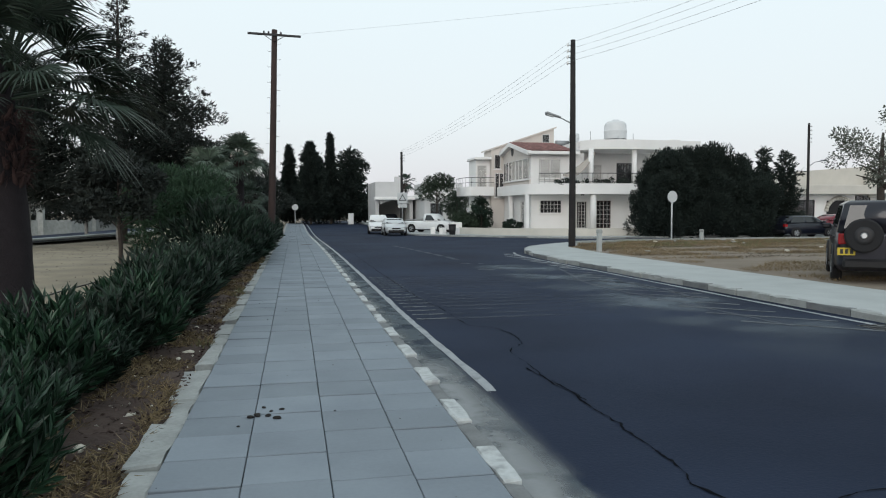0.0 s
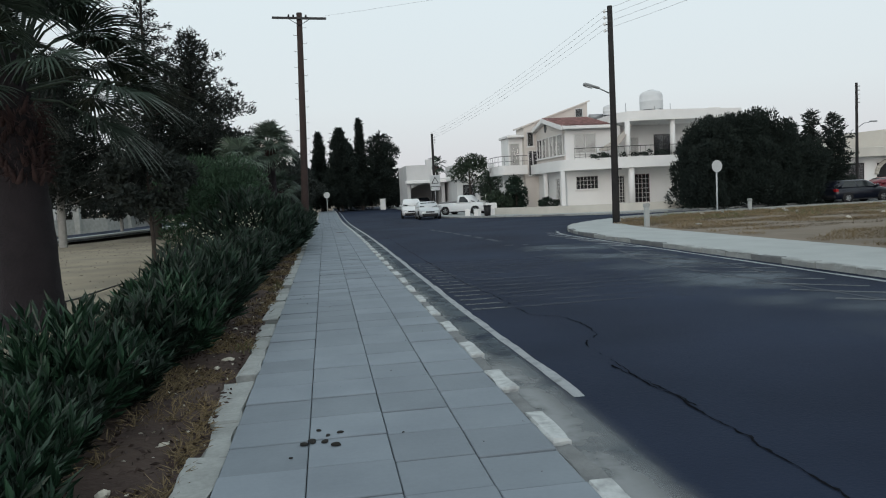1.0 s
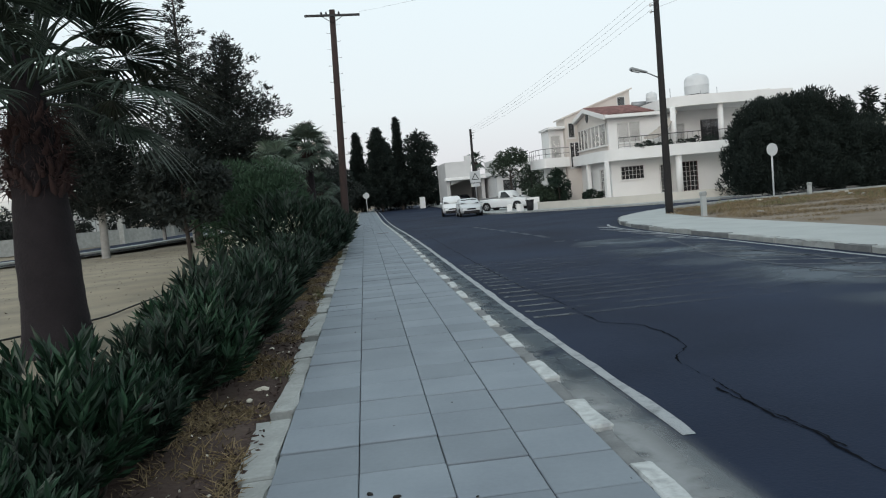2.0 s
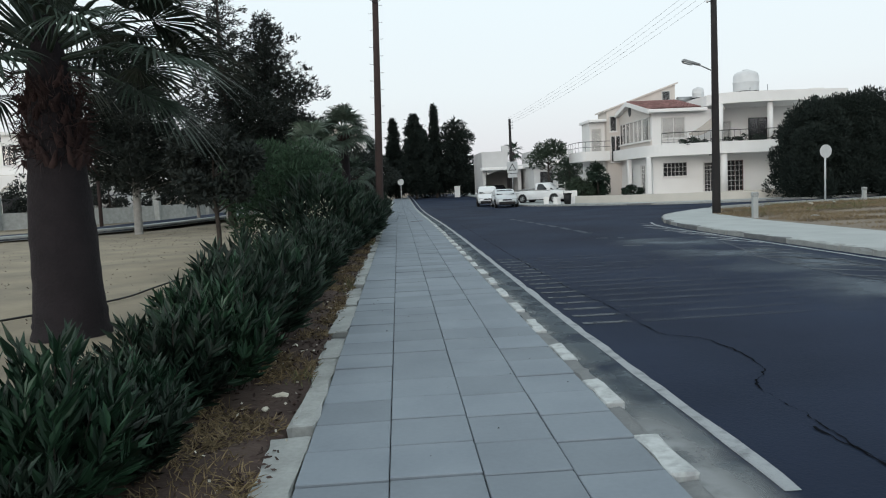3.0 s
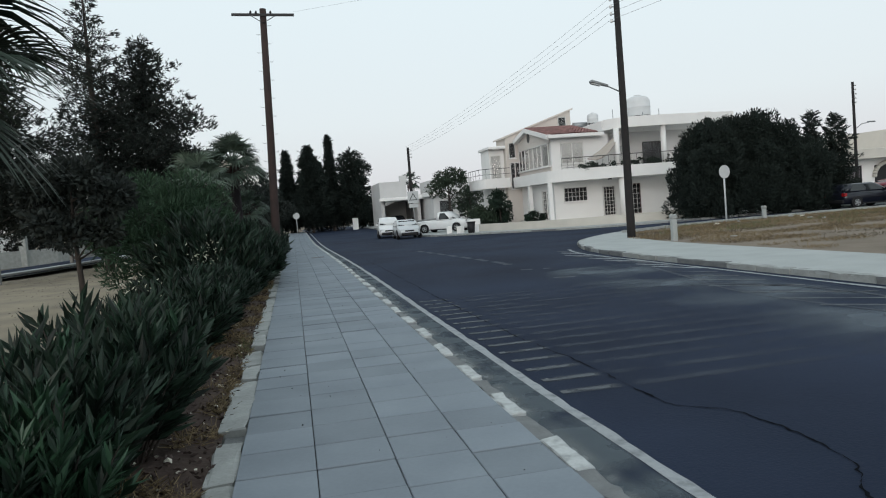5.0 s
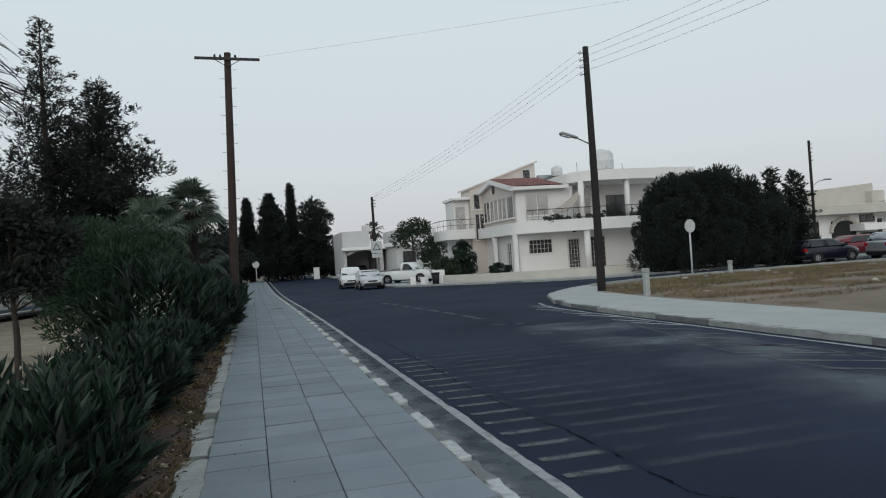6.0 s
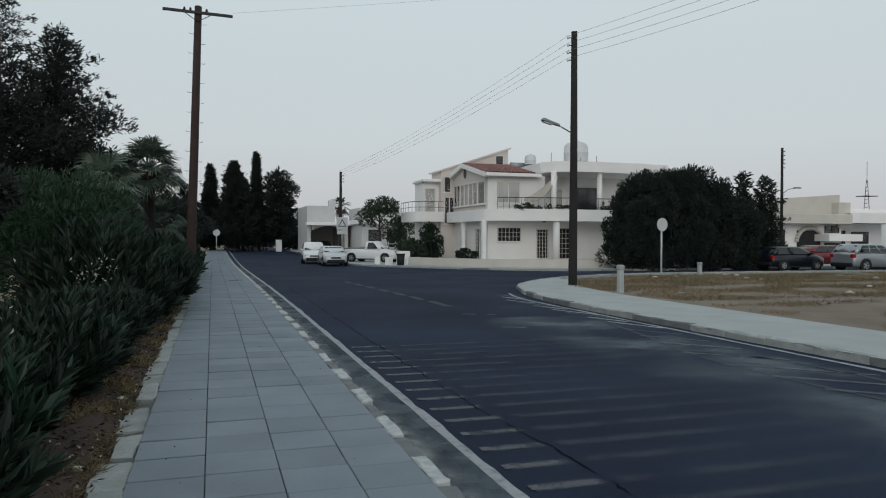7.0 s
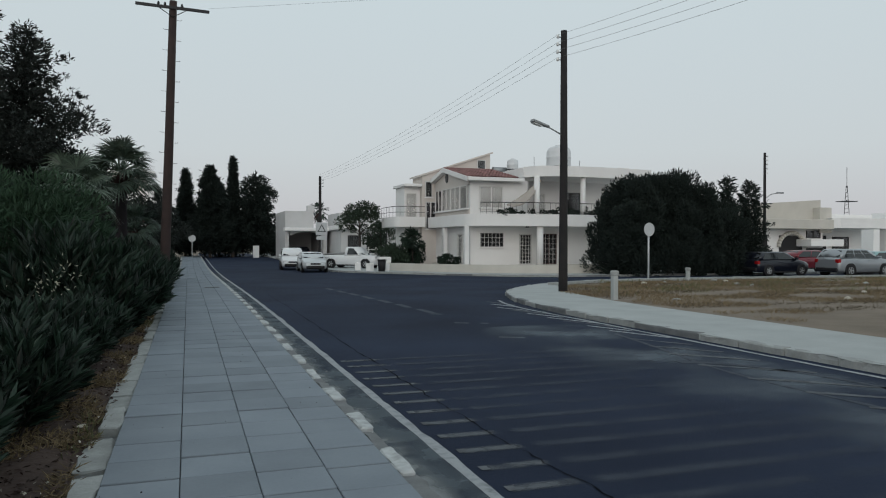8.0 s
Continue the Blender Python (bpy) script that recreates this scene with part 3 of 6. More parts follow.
p_right = line_pole("utility_pole", 11.75, 30.74, 8.95, 0.155, 0.105, "dark wooden utility pole carrying a street lamp and wires", WOOD_TARRED)
insulator_rack(p_right, (8.72, 8.46, 8.2, 7.94), -1)
part("lamp_arm", tube([(-0.1, -0.02, 5.38), (-0.5, -0.05, 5.56), (-0.62, -0.06, 5.6)], 0.025, 6), STEEL, p_right)
bm = BM()
add_box(bm, -0.36, 0.36, -0.10, 0.10, -0.06, 0.06, 0.035)
for v in bm.verts:
    k = (v.co.x + 0.36) / 0.72
    v.co.y *= 1.15 - 0.5 * k
    v.co.z *= 1.1 - 0.45 * k
lamp = part("lamp_head", bm, STEEL, p_right, "grey cobra-head lamp, unlit", at=pose(-0.92, -0.07, 5.7, 0, 14, 4))
part("lens", boxm(-0.3, 0.06, -0.085, 0.085, -0.085, -0.058, 0.012), PLASTIC_WHITE, lamp)

p_far = line_pole("utility_pole", 9.35, 66.0, 7.2, 0.14, 0.1, "plain dark wooden utility pole by the parked cars", WOOD_TARRED)
insulator_rack(p_far, (6.9, 6.65, 6.4), 1)
p_side = line_pole("utility_pole", 39.3, 51.3, 8.55, 0.12, 0.09, "slim dark utility pole beside the low house", WOOD_TARRED)
insulator_rack(p_side, (8.3, 8.0, 7.7, 7.4, 7.1), 1)
p_street = line_pole("utility_pole", 39.55, 38.5, 9.3, 0.13, 0.1, "weathered wooden utility pole on the side street verge", WOOD_TARRED)
insulator_rack(p_street, (8.5, 8.2), 1)
part("crossarm", boxm(-1.0, 1.0, -0.16, -0.1, 8.95, 9.05, 0.01), DARKSTEEL, p_street)
for x in (-0.8, -0.35, 0.35, 0.8):
    part("insulator", tube([(x, -0.13, 9.05), (x, -0.13, 9.12), (x, -0.13, 9.18)], [0.03, 0.045, 0.025], 8), DARKSTEEL, p_street)
part("lamp_arm", tube([(0.05, 0, 5.2), (0.6, 0, 5.55), (1.3, 0, 5.65)], 0.03, 6), STEEL, p_side)
part("lamp_head", boxm(1.1, 1.7, -0.1, 0.1, 5.62, 5.72, 0.03), STEEL, p_side)


def wire(name, a, b, sag, r=0.0048):
    pts = []
    for i in range(25):
        t = i / 24
        p = Vector(a).lerp(Vector(b), t)
        p.z -= sag * 4 * t * (1 - t)
        pts.append(p)
    bm = BM()
    add_tube(bm, pts, r, 5, False)
    return tagged(part(name, bm, CABLE), "thin overhead wire sagging between poles", "wire", "overhead wires")


for k, z in enumerate((8.76, 8.5, 8.24, 7.98)):
    wire("overhead_wire", (11.5, 30.74, z), (9.2, 65.8, 6.95 - k * 0.18), 0.35)
    wire("overhead_wire", (11.5, 30.74, z), (16.5, 3.0, z + 0.5), 0.45)
wire("overhead_wire", (0.2, 34.1, 9.46), (28.0, 22.0, 10.9), 0.15, 0.0032)


def round_sign(x, y, h, turn, label, r=0.33, post=0.035):
    b = base("road_sign", pose(x, y, gz(y), 0, 0, turn), label, "road sign")
    part("post", tube([(0, 0, -0.1), (0, 0, h + 0.25)], post, 8), SIGNBACK, b)
    bm = BM()
    bmesh.ops.create_cone(bm, cap_ends=True, segments=28, radius1=r, radius2=r, depth=0.012, matrix=pose(0, -0.05, h, 90, 0, 0))
    plate = part("plate", bm, SIGNBACK, b)
    part("clamp", boxm(-0.16, 0.16, -0.04, 0.005, h + 0.1, h + 0.13), STEEL, plate)
    part("clamp", boxm(-0.16, 0.16, -0.04, 0.005, h - 0.13, h - 0.1), STEEL, plate)
    return b


round_sign(21.42, 39.75, 2.46, 8, "grey back of a round road sign on a pole", 0.34, 0.045)
round_sign(0.0, 97, 2.2, 0, "small round road sign at the road's far end", 0.4, 0.05)
# triangular warning sign by the far pole
b = base("warning_sign", pose(9.05, 63.6, gz(63.6), 0, 0, 8), "white square board with a triangular warning sign", "road sign")
part("post", tube([(0, 0, -0.1), (0, 0, 3.5)], 0.04, 8), STEEL, b)
board = part("board", boxm(-0.45, 0.45, -0.075, -0.05, 2.55, 3.5, 0.01), SIGNBACK, b)
bm = BM()
for a, z0 in ((0.40, -0.0765), (0.27, -0.0785)):
    c = 2.98
    vs = [bm.verts.new((a * math.sin(q), z0, c + a * math.cos(q))) for q in (0, 2 * math.pi / 3, 4 * math.pi / 3)]
    f = bm.faces.new(vs)
    f.material_index = 0 if a > 0.3 else 1
part("triangle", bm, [mat("sign_dark", (0.06, 0.06, 0.065), rough=0.5, bump=0), SIGNBACK], board)
part("plate", boxm(-0.4, 0.4, -0.075, -0.05, 2.2, 2.5, 0.01), SIGNBACK, b)


def bollard(x, y, h, label):
    b = base("marker_post", pose(x, y, gz(y) - 0.02), label, "post")
    bm = BM()
    add_box(bm, -0.085, 0.085, -0.085, 0.085, -0.1, h - 0.14, 0.02)
    part("shaft", bm, CONCRETE_PALE, b)
    bm = BM()
    add_box(bm, -0.105, 0.105, -0.105, 0.105, h - 0.16, h, 0.035)
    part("cap", bm, CONCRETE, b)
    return b


bollard(11.35, 26.87, 0.86, "weathered pale concrete marker post at the lot's edge")
bollard(21.8, 37.15, 0.62, "short grey concrete marker post by the street")
# low kerb between the lot and the side street
tagged(part("lot_kerb", slab([(13.6, 34.9), (17.5, 36.75), (24, 37.45), (78, 37.45), (78, 37.65), (24, 37.65), (17.4, 36.95), (13.4, 35.1)], -0.1, 0.1), CONCRETE), "low pale concrete kerb at the lot's edge", "kerb", kind="structure")

# ---- the corner house ----


def window(parent, w, h, at, panes=2, bars=0, frame=None, sill=True, curtain=False, name="window"):
    """A framed window in its own plane: x across, z up, facing -y; at: the pose of its lower middle."""
    frame = frame or FRAME
    # back panel: the unlit room's shade as flat colour, unless a curtain fills it
    win = part(name, boxm(-w / 2, w / 2, -0.008, 0.015, 0, h), CURTAIN if curtain else ROOM_SHADE, parent, at=at)
    bm = BM()
    t = 0.06
    for x0, x1, z0, z1 in ((-w / 2, w / 2, 0, t), (-w / 2, w / 2, h - t, h), (-w / 2, -w / 2 + t, t, h - t), (w / 2 - t, w / 2, t, h - t)):
        add_box(bm, x0, x1, -0.07, 0.012, z0, z1)
    for k in range(1, panes):
        x = -w / 2 + w * k / panes
        add_box(bm, x - 0.035, x + 0.035, -0.065, 0.01, t, h - t)
    part("frame", bm, frame, win)
    for k in range(panes):
        x0 = -w / 2 + w * k / panes + 0.05
        part("pane", boxm(x0, x0 + w / panes - 0.1, -0.034, -0.026, t, h - t), GLASS, win).visible_shadow = False
    if bars:
        bm = BM()
        nx, nz = bars if isinstance(bars, tuple) else (bars, bars)
        for i in range(nx + 1):
            x = -w / 2 + w * i / nx
            add_box(bm, x - 0.011, x + 0.011, -0.105, -0.08, 0, h)
        for i in range(nz + 1):
            z = h * i / nz
            add_box(bm, -w / 2, w / 2, -0.103, -0.082, z - 0.012, z + 0.012)
        part("grille", bm, FRAME, win, "white painted iron grille")
    if sill:
        part("sill", boxm(-w / 2 - 0.08, w / 2 + 0.08, -0.14, 0.012, -0.07, -0.002, 0.01), WHITE, win)
    return win


S = lambda x, y, z: pose(x, y, z)                 # faces the side street (-y)
W = lambda x, y, z: pose(x, y, z, 0, 0, -90)      # faces the main road (-x)


def prism(outline, z0, z1):
    bm = BM()
    f = bm.faces.new([bm.verts.new((x, y, z0)) for x, y in outline])
    r = bmesh.ops.extrude_face_region(bm, geom=[f])
    for v in r["geom"]:
        if isinstance(v, bmesh.types.BMVert):
            v.co.z = z1
    bmesh.ops.recalc_face_normals(bm, faces=bm.faces)
    return bm


def wall_poly(pts, axis, t0, t1):
    """An upright wall slab from an outline in its own plane (u, z)."""
    bm = BM()
    place = (lambda u, z, t: (u, t, z)) if axis == "x" else (lambda u, z, t: (t, u, z))
    f = bm.faces.new([bm.verts.new(place(u, z, t0)) for u, z in pts])
    r = bmesh.ops.extrude_face_region(bm, geom=[f])
    for v in r["geom"]:
        if isinstance(v, bmesh.types.BMVert):
            v.co[1 if axis == "x" else 0] = t1
    bmesh.ops.recalc_face_normals(bm, faces=bm.faces)
    return bm


HX, HY, G0 = 18.5, 57.0, -0.25
house = base("corner_house", pose(0, 0, 0), "two-storey white and cream house with a curved balcony", "house")
part("plinth", prism([(HX - 0.3, HY - 1.2), (35, HY - 1.2), (35, HY + 12), (HX - 0.3, HY + 12)], G0 - 0.3, 0.12), TAN, house)
part("ground_floor_wall", boxm(HX, 34.6, HY, HY + 11.5, 0.12, 3.0), WHITE, house)
part("upper_floor_wall", boxm(HX, 23.0, HY, HY + 8.2, 3.0, 6.25), WHITE, house)
part("upper_floor_wall", boxm(23.0, 32.4, HY + 2.6, HY + 11.5, 3.0, 6.46), WHITE, house)

# curved balcony that sweeps round the corner, with an upstand and a rail
curve = smooth_line([(HX - 0.7, HY + 8.2), (HX - 0.7, HY + 4), (HX - 0.7, HY + 0.6), (HX - 0.2, HY - 1.0), (HX + 1.6, HY - 1.8), (HX + 4.5, HY - 2.3), (HX + 8, HY - 2.3), (HX + 12, HY - 1.8), (34.9, HY - 1.4)], 6)
part("balcony_slab", prism(curve + [(34.9, HY + 2.6), (HX, HY + 2.6), (HX, HY + 8.2)], 2.88, 3.08), WHITE, house)


def band(line, z0, z1, t, closed=False):
    """An upright band that follows a plan line, of thickness t."""
    bm = BM()
    n = len(line)
    rows = []
    for i, (x, y) in enumerate(line):
        a, b = line[max(i - 1, 0)], line[min(i + 1, n - 1)]
        d = Vector((b[0] - a[0], b[1] - a[1])).normalized()
        nx, ny = -d.y * t, d.x * t
        rows.append([bm.verts.new(p) for p in ((x, y, z0), (x, y, z1), (x + nx, y + ny, z1), (x + nx, y + ny, z0))])
    for a, b in zip(rows, rows[1:]):
        for k in range(4):
            bm.faces.new((a[k], b[k], b[(k + 1) % 4], a[(k + 1) % 4]))
    bm.faces.new(rows[0])
    bm.faces.new(rows[-1][::-1])
    bmesh.ops.recalc_face_normals(bm, faces=bm.faces)
    return bm


south = [p for p in curve if p[1] < HY + 0.55 and p[0] > HX + 0.25]
part("balcony_upstand", band(curve, 3.08, 3.72, 0.14), WHITE, house)
rail = part("balcony_rail", tube([(x, y + 0.07, 4.52) for x, y in south], 0.028, 6), DARKSTEEL, house, "dark metal balcony rail")
part("lower_rail", tube([(x, y + 0.07, 3.85) for x, y in south], 0.018, 5), DARKSTEEL, rail)
for x, y, a in along(south, 0.42):
    part("baluster", tube([(x, y + 0.07, 3.7), (x, y + 0.07, 4.52)], 0.012, 5), DARKSTEEL, rail)
# gabled bay towards the main road
part("bay_wall", boxm(HX - 0.12, HX, HY + 0.02, HY + 7.58, 3.08, 4.15), CREAM, house)
part("bay_wall", boxm(HX - 0.12, HX, HY + 0.02, HY + 7.58, 5.85, 6.2), CREAM, house)
part("gable_wall", wall_poly([(HY - 0.1, 6.2), (HY + 9.3, 6.2), (HY + 4.6, 7.22)], "y", HX - 0.14, HX + 0.1), CREAM, house)
bm = BM()
bmesh.ops.create_cone(bm, cap_ends=True, segments=20, radius1=0.32, radius2=0.32, depth=0.06, matrix=pose(HX - 0.15, HY + 4.6, 6.68, 0, 90, 0))
for v in bm.verts:
    v.co.z = 6.68 + (v.co.z - 6.68) * 1.25
part("gable_vent", bm, DARKFRAME, house)
for k, (y0, y1, cur) in enumerate(((0.35, 1.9, True), (1.9, 3.9, True), (3.9, 5.9, True), (5.9, 7.5, False))):
    window(house, y1 - y0 - 0.06, 1.7, W(HX - 0.06, HY + (y0 + y1) / 2, 4.15), 2 if k else 1, 0, sill=False, curtain=cur)
part("bay_sill", boxm(HX - 0.26, HX - 0.1, HY - 0.1, HY + 7.5, 4.06, 4.149, 0.01), WHITE, house)
# white verge boards along the gable, and the roof
for s in (-1, 1):
    y0 = HY + 4.6
    bm = wall_poly([(y0, 7.1), (y0, 7.44), (y0 + s * 5.2, 6.36), (y0 + s * 5.2, 6.02)], "y", HX - 0.5, HX - 0.15)
    part("verge_board", bm, WHITE, house)
    bm = BM()
    vs = [bm.verts.new(p) for p in ((HX - 0.45, y0, 7.42), (HX + 3.3, y0, 7.42), (HX + 3.6, y0 + s * 5.2, 6.34), (HX - 0.45, y0 + s * 5.2, 6.34))]
    f = bm.faces.new(vs)
    r = bmesh.ops.extrude_face_region(bm, geom=[f])
    for v in r["geom"]:
        if isinstance(v, bmesh.types.BMVert):
            v.co.z -= 0.12
    bmesh.ops.recalc_face_normals(bm, faces=bm.faces)
    roof = part("tiled_roof", bm, TERRACOTTA, house, "red clay tile roof")
    if s < 0:
        for k in range(24):
            x = HX - 0.36 + k * 0.25
            L = 1.0 if x < HX + 3.5 else 0.0
            for j in range(10):
                t0, t1 = j / 10 * 1.0, (j + 1) / 10
                if t1 > L:
                    continue
                p0 = Vector((x, y0 - 5.2 * t0, 7.44 - 1.08 * t0))
                p1 = Vector((x, y0 - 5.2 * t1, 7.44 - 1.08 * t1))
                bm = BM()
                add_tube(bm, [p0 + Vector((0, 0, 0.0)), p1 + Vector((0, -0.02, 0.015))], [0.075, 0.088], 6, False)
                part("roof_tile", bm, TERRACOTTA, roof)
part("eave_board", boxm(HX - 0.45, HX + 3.9, HY - 0.78, HY - 0.62, 6.08, 6.33, 0.02), WHITE, house)
part("eaves_soffit", boxm(HX - 0.12, HX + 3.9, HY - 0.62, HY - 0.005, 6.2, 6.3), WHITE, house)
# flat roof over the terrace, curved like the balcony
roofline = smooth_line([(22.6, HY - 0.2), (23.4, HY - 1.4), (25, HY - 1.9), (28, HY - 1.9), (32.6, HY - 1.4)], 6)
part("flat_roof", prism(roofline + [(32.6, HY + 11.7), (22.6, HY + 11.7)], 6.46, 6.62), WHITE, house)
part("roof_upstand", band(roofline, 6.62, 7.22, 0.2), WHITE, house)
part("roof_upstand", boxm(22.6, 22.8, HY, HY + 11.7, 6.62, 7.2), WHITE, house)
for x in (23.0, 26.7):
    part("terrace_column", tube([(x, HY - 1.5, 3.1), (x, HY - 1.5, 6.46)], 0.2, 16), WHITE, house)
for x in (23.05, 27.8):
    part("porch_column", tube([(x, HY - 1.9, 0.1), (x, HY - 1.9, 2.88)], 0.24, 16), WHITE, house)
part("porch_floor", boxm(HX + 0.2, 34.8, HY - 2.4, HY - 1.21, G0 - 0.3, 0.1), TAN, house)
# openings towards the side street
window(house, 1.75, 1.55, S(20.1, HY - 0.02, 4.2), 2, 0, curtain=True)
window(house, 1.75, 0.98, S(20.15, HY - 0.02, 1.42), 2, (6, 3), frame=DARKFRAME)
window(house, 0.95, 2.2, S(22.8, HY - 0.02, 0.14), 1, (4, 8), sill=False, name="door")
window(house, 1.25, 2.25, S(24.7, HY - 0.02, 0.14), 2, (4, 6), frame=BROWNFRAME, sill=False, name="door")
window(house, 1.5, 1.2, S(30.0, HY - 0.02, 1.2), 2)
window(house, 0.95, 2.4, S(25.2, HY + 2.58, 3.1), 1, 0, sill=False, curtain=True, name="door")
window(house, 1.7, 2.55, S(27.9, HY + 2.58, 3.1), 2, 0, frame=DARKFRAME, sill=False, name="door")
# west side, ground floor: recessed entrance with posts
window(house, 1.0, 2.2, W(HX - 0.02, HY + 1.9, 0.14), 1, (3, 7), sill=False, name="door")
window(house, 1.3, 1.3, W(HX - 0.02, HY + 5.4, 1.0), 2)
for y in (HY - 0.55, HY + 4.0):
    part("corner_post", boxm(HX - 0.65, HX - 0.35, y - 0.15, y + 0.15, 0.1, 2.88), WHITE, house)
part("ceiling_lamp", tube([(22.5, HY - 1.0, 2.8), (22.5, HY - 1.0, 2.88)], 0.14, 12), DARKSTEEL, house)
# the tall cream wing with the mono-pitch roof
WY = HY + 7.6
part("wing_wall", wall_poly([(17.3, -0.4), (23.2, -0.4), (23.2, 9.05), (17.3, 7.05)], "x", WY, WY + 2.6), CREAM, house)
bm = wall_poly([(17.05, 6.98), (17.05, 7.12), (23.4, 9.24), (23.4, 9.1)], "x", WY - 0.15, WY + 2.7)
part("wing_roof", bm, CREAM, house)
window(house, 0.6, 1.3, S(17.85, WY - 0.02, 5.35), 1)
window(house, 0.85, 2.2, S(18.02, WY - 0.02, 2.8), 2, 0)
window(house, 0.75, 0.8, S(22.4, WY - 0.02, 7.75), 1)
# the balcony wing beyond
part("balcony_wing_wall", boxm(16.0, 17.3, WY + 0.6, WY + 3.2, -0.4, 6.2), WHITE, house)
part("balcony_wing_roof", boxm(15.8, 17.29, WY - 0.1, WY + 3.3, 6.2, 6.42, 0.03), WHITE, house)
window(house, 0.9, 2.0, S(16.55, WY + 0.58, 3.7), 1, 0, sill=False, curtain=True, name="door")
small = smooth_line([(14.75, WY + 3), (14.75, WY + 0.6), (15.0, WY - 0.6), (15.6, WY - 0.9), (17.29, WY - 0.9)], 5)
part("balcony_slab", prism(small + [(17.29, WY + 0.6), (16.0, WY + 3)], 2.95, 3.1), WHITE, house)
part("balcony_upstand", band(small, 3.1, 3.75, 0.12), WHITE, house)
rail = part("balcony_rail", tube([(x, y + 0.05, 4.55) for x, y in small], 0.026, 6), DARKSTEEL, house)
part("lower_rail", tube([(x, y + 0.05, 4.1) for x, y in small], 0.018, 6), DARKSTEEL, rail)
for x, y, a in along(small, 0.8):
    part("baluster", tube([(x, y + 0.05, 3.7), (x, y + 0.05, 4.55)], 0.014, 5), DARKSTEEL, rail)

# shade cloth slung from the terrace column
bm = BM()
rows = []
for i in range(13):
    t = i / 12
    c = Vector((20.6, HY - 1.7, 4.35)).lerp(Vector((23.4, HY - 1.4, 6.2)), t)
    c.z -= 0.5 * math.sin(math.pi * t) * (1 - 0.2 * t)
    w = 0.12 + 0.42 * math.sin(math.pi * min(1, t * 1.0))
    rows.append([bm.verts.new(c + Vector((0, 0.5 * s * w, s * w * 0.55 - 0.06 * (1 - abs(s))))) for s in (-1, -0.4, 0.4, 1)])
for a, b in zip(rows, rows[1:]):
    for k in range(3):
        bm.faces.new((a[k], a[k + 1], b[k + 1], b[k])).smooth = True
ob = part("shade_cloth", bm, SHADE_CLOTH)
mod = ob.modifiers.new("cloth", "SOLIDIFY")
mod.thickness = 0.015
tagged(ob, "grey-brown shade cloth slung beside the balcony column", "cloth")

# roof gear
TANK = mat("tank_shell", (0.62, 0.63, 0.64), (0.52, 0.53, 0.54), rough=0.45, scale=2, bump=0)


def water_tank(x, y, z, r, h, label, lift=0.35):
    b = base("water_tank", pose(x, y, z), label, "water tank", "roof tanks")
    prof = [(r * 0.97, 0.0), (r, 0.05), (r, h * 0.4), (r * 1.03, h * 0.42), (r * 1.03, h * 0.46), (r, h * 0.48), (r, h * 0.68), (r * 0.97, h * 0.78), (r * 0.88, h * 0.88), (r * 0.7, h * 0.95), (r * 0.4, h), (r * 0.3, h * 1.01), (r * 0.28, h * 1.05), (0.02, h * 1.06)]
    part("tank", tube([(0, 0, lift + q[1]) for q in prof], [q[0] for q in prof], 24), TANK, b)
    bm = BM()
    for a in range(4):
        an = a * math.pi / 2 + 0.4
        add_tube(bm, [(r * 0.85 * math.cos(an), r * 0.85 * math.sin(an), 0), (r * 0.85 * math.cos(an), r * 0.85 * math.sin(an), lift + 0.01)], 0.03, 5)
    ring = [(r * math.cos(a * math.pi / 8), r * math.sin(a * math.pi / 8), lift - 0.01) for a in range(17)]
    add_tube(bm, ring, 0.03, 5)
    part("stand", bm, DARKSTEEL, b)
    return b


water_tank(27.1, HY + 3.0, 6.45, 0.95, 1.6, "large white roof water tank on a steel stand", 1.25)
water_tank(24.6, HY + 6.2, 6.45, 0.46, 0.85, "small white roof tank beside the solar heater", 1.25)
b = base("solar_heater", pose(23.6, HY + 6.6, 6.7), "solar water heater with a lying tank on a frame", "solar heater")
part("cylinder", tube([(-0.6, 0, 0.95), (0.6, 0, 0.95)], 0.25, 14), STEEL, b)
part("collector", wall_poly([(-1.0, 0.15), (-0.95, 0.05), (0.0, 0.75), (-0.05, 0.85)], "y", -0.8, 0.8), CAR_GLASS, b)
part("frame", tube([(0, 0, 0), (0, 0, 0.9)], 0.03, 6), STEEL, b)
b = base("roof_chimney", pose(31.5, HY + 1.0, 6.45), "small white roof chimney with a cap", "chimney")
part("stack", boxm(-0.35, 0.35, -0.25, 0.25, 0, 0.95), WHITE, b)
part("cap", boxm(-0.5, 0.5, -0.35, 0.35, 1.0, 1.1, 0.02), WHITE, b)
bm = BM()
for x, y, hh in ((23.9, HY + 0.8, 0.9), (26.2, HY + 0.5, 0.55), (27.6, HY + 0.6, 0.75)):
    add_tube(bm, [(x, y, 6.45), (x, y, 7.2 + hh)], 0.025, 5)
tagged(part("starter_bars", bm, STEEL), "bare steel starter bars on the flat roof", "steel bars", kind="stuff")
# boundary wall of the house
bw = smooth_line([(12.9, 60.5), (13.9, 57.6), (15.6, 54.2), (17.8, 51.2), (20.6, 49.3), (24.6, 48.6), (27.5, 48.4)], 5)
bm = band(bw, -0.35, 0.5, 0.2)
for v in bm.verts:
    v.co.z += gz(v.co.y) * 0.9
tagged(part("boundary_wall", bm, TAN), "low tan rendered wall round the house forecourt", "wall", kind="structure")

# ---- plants ----


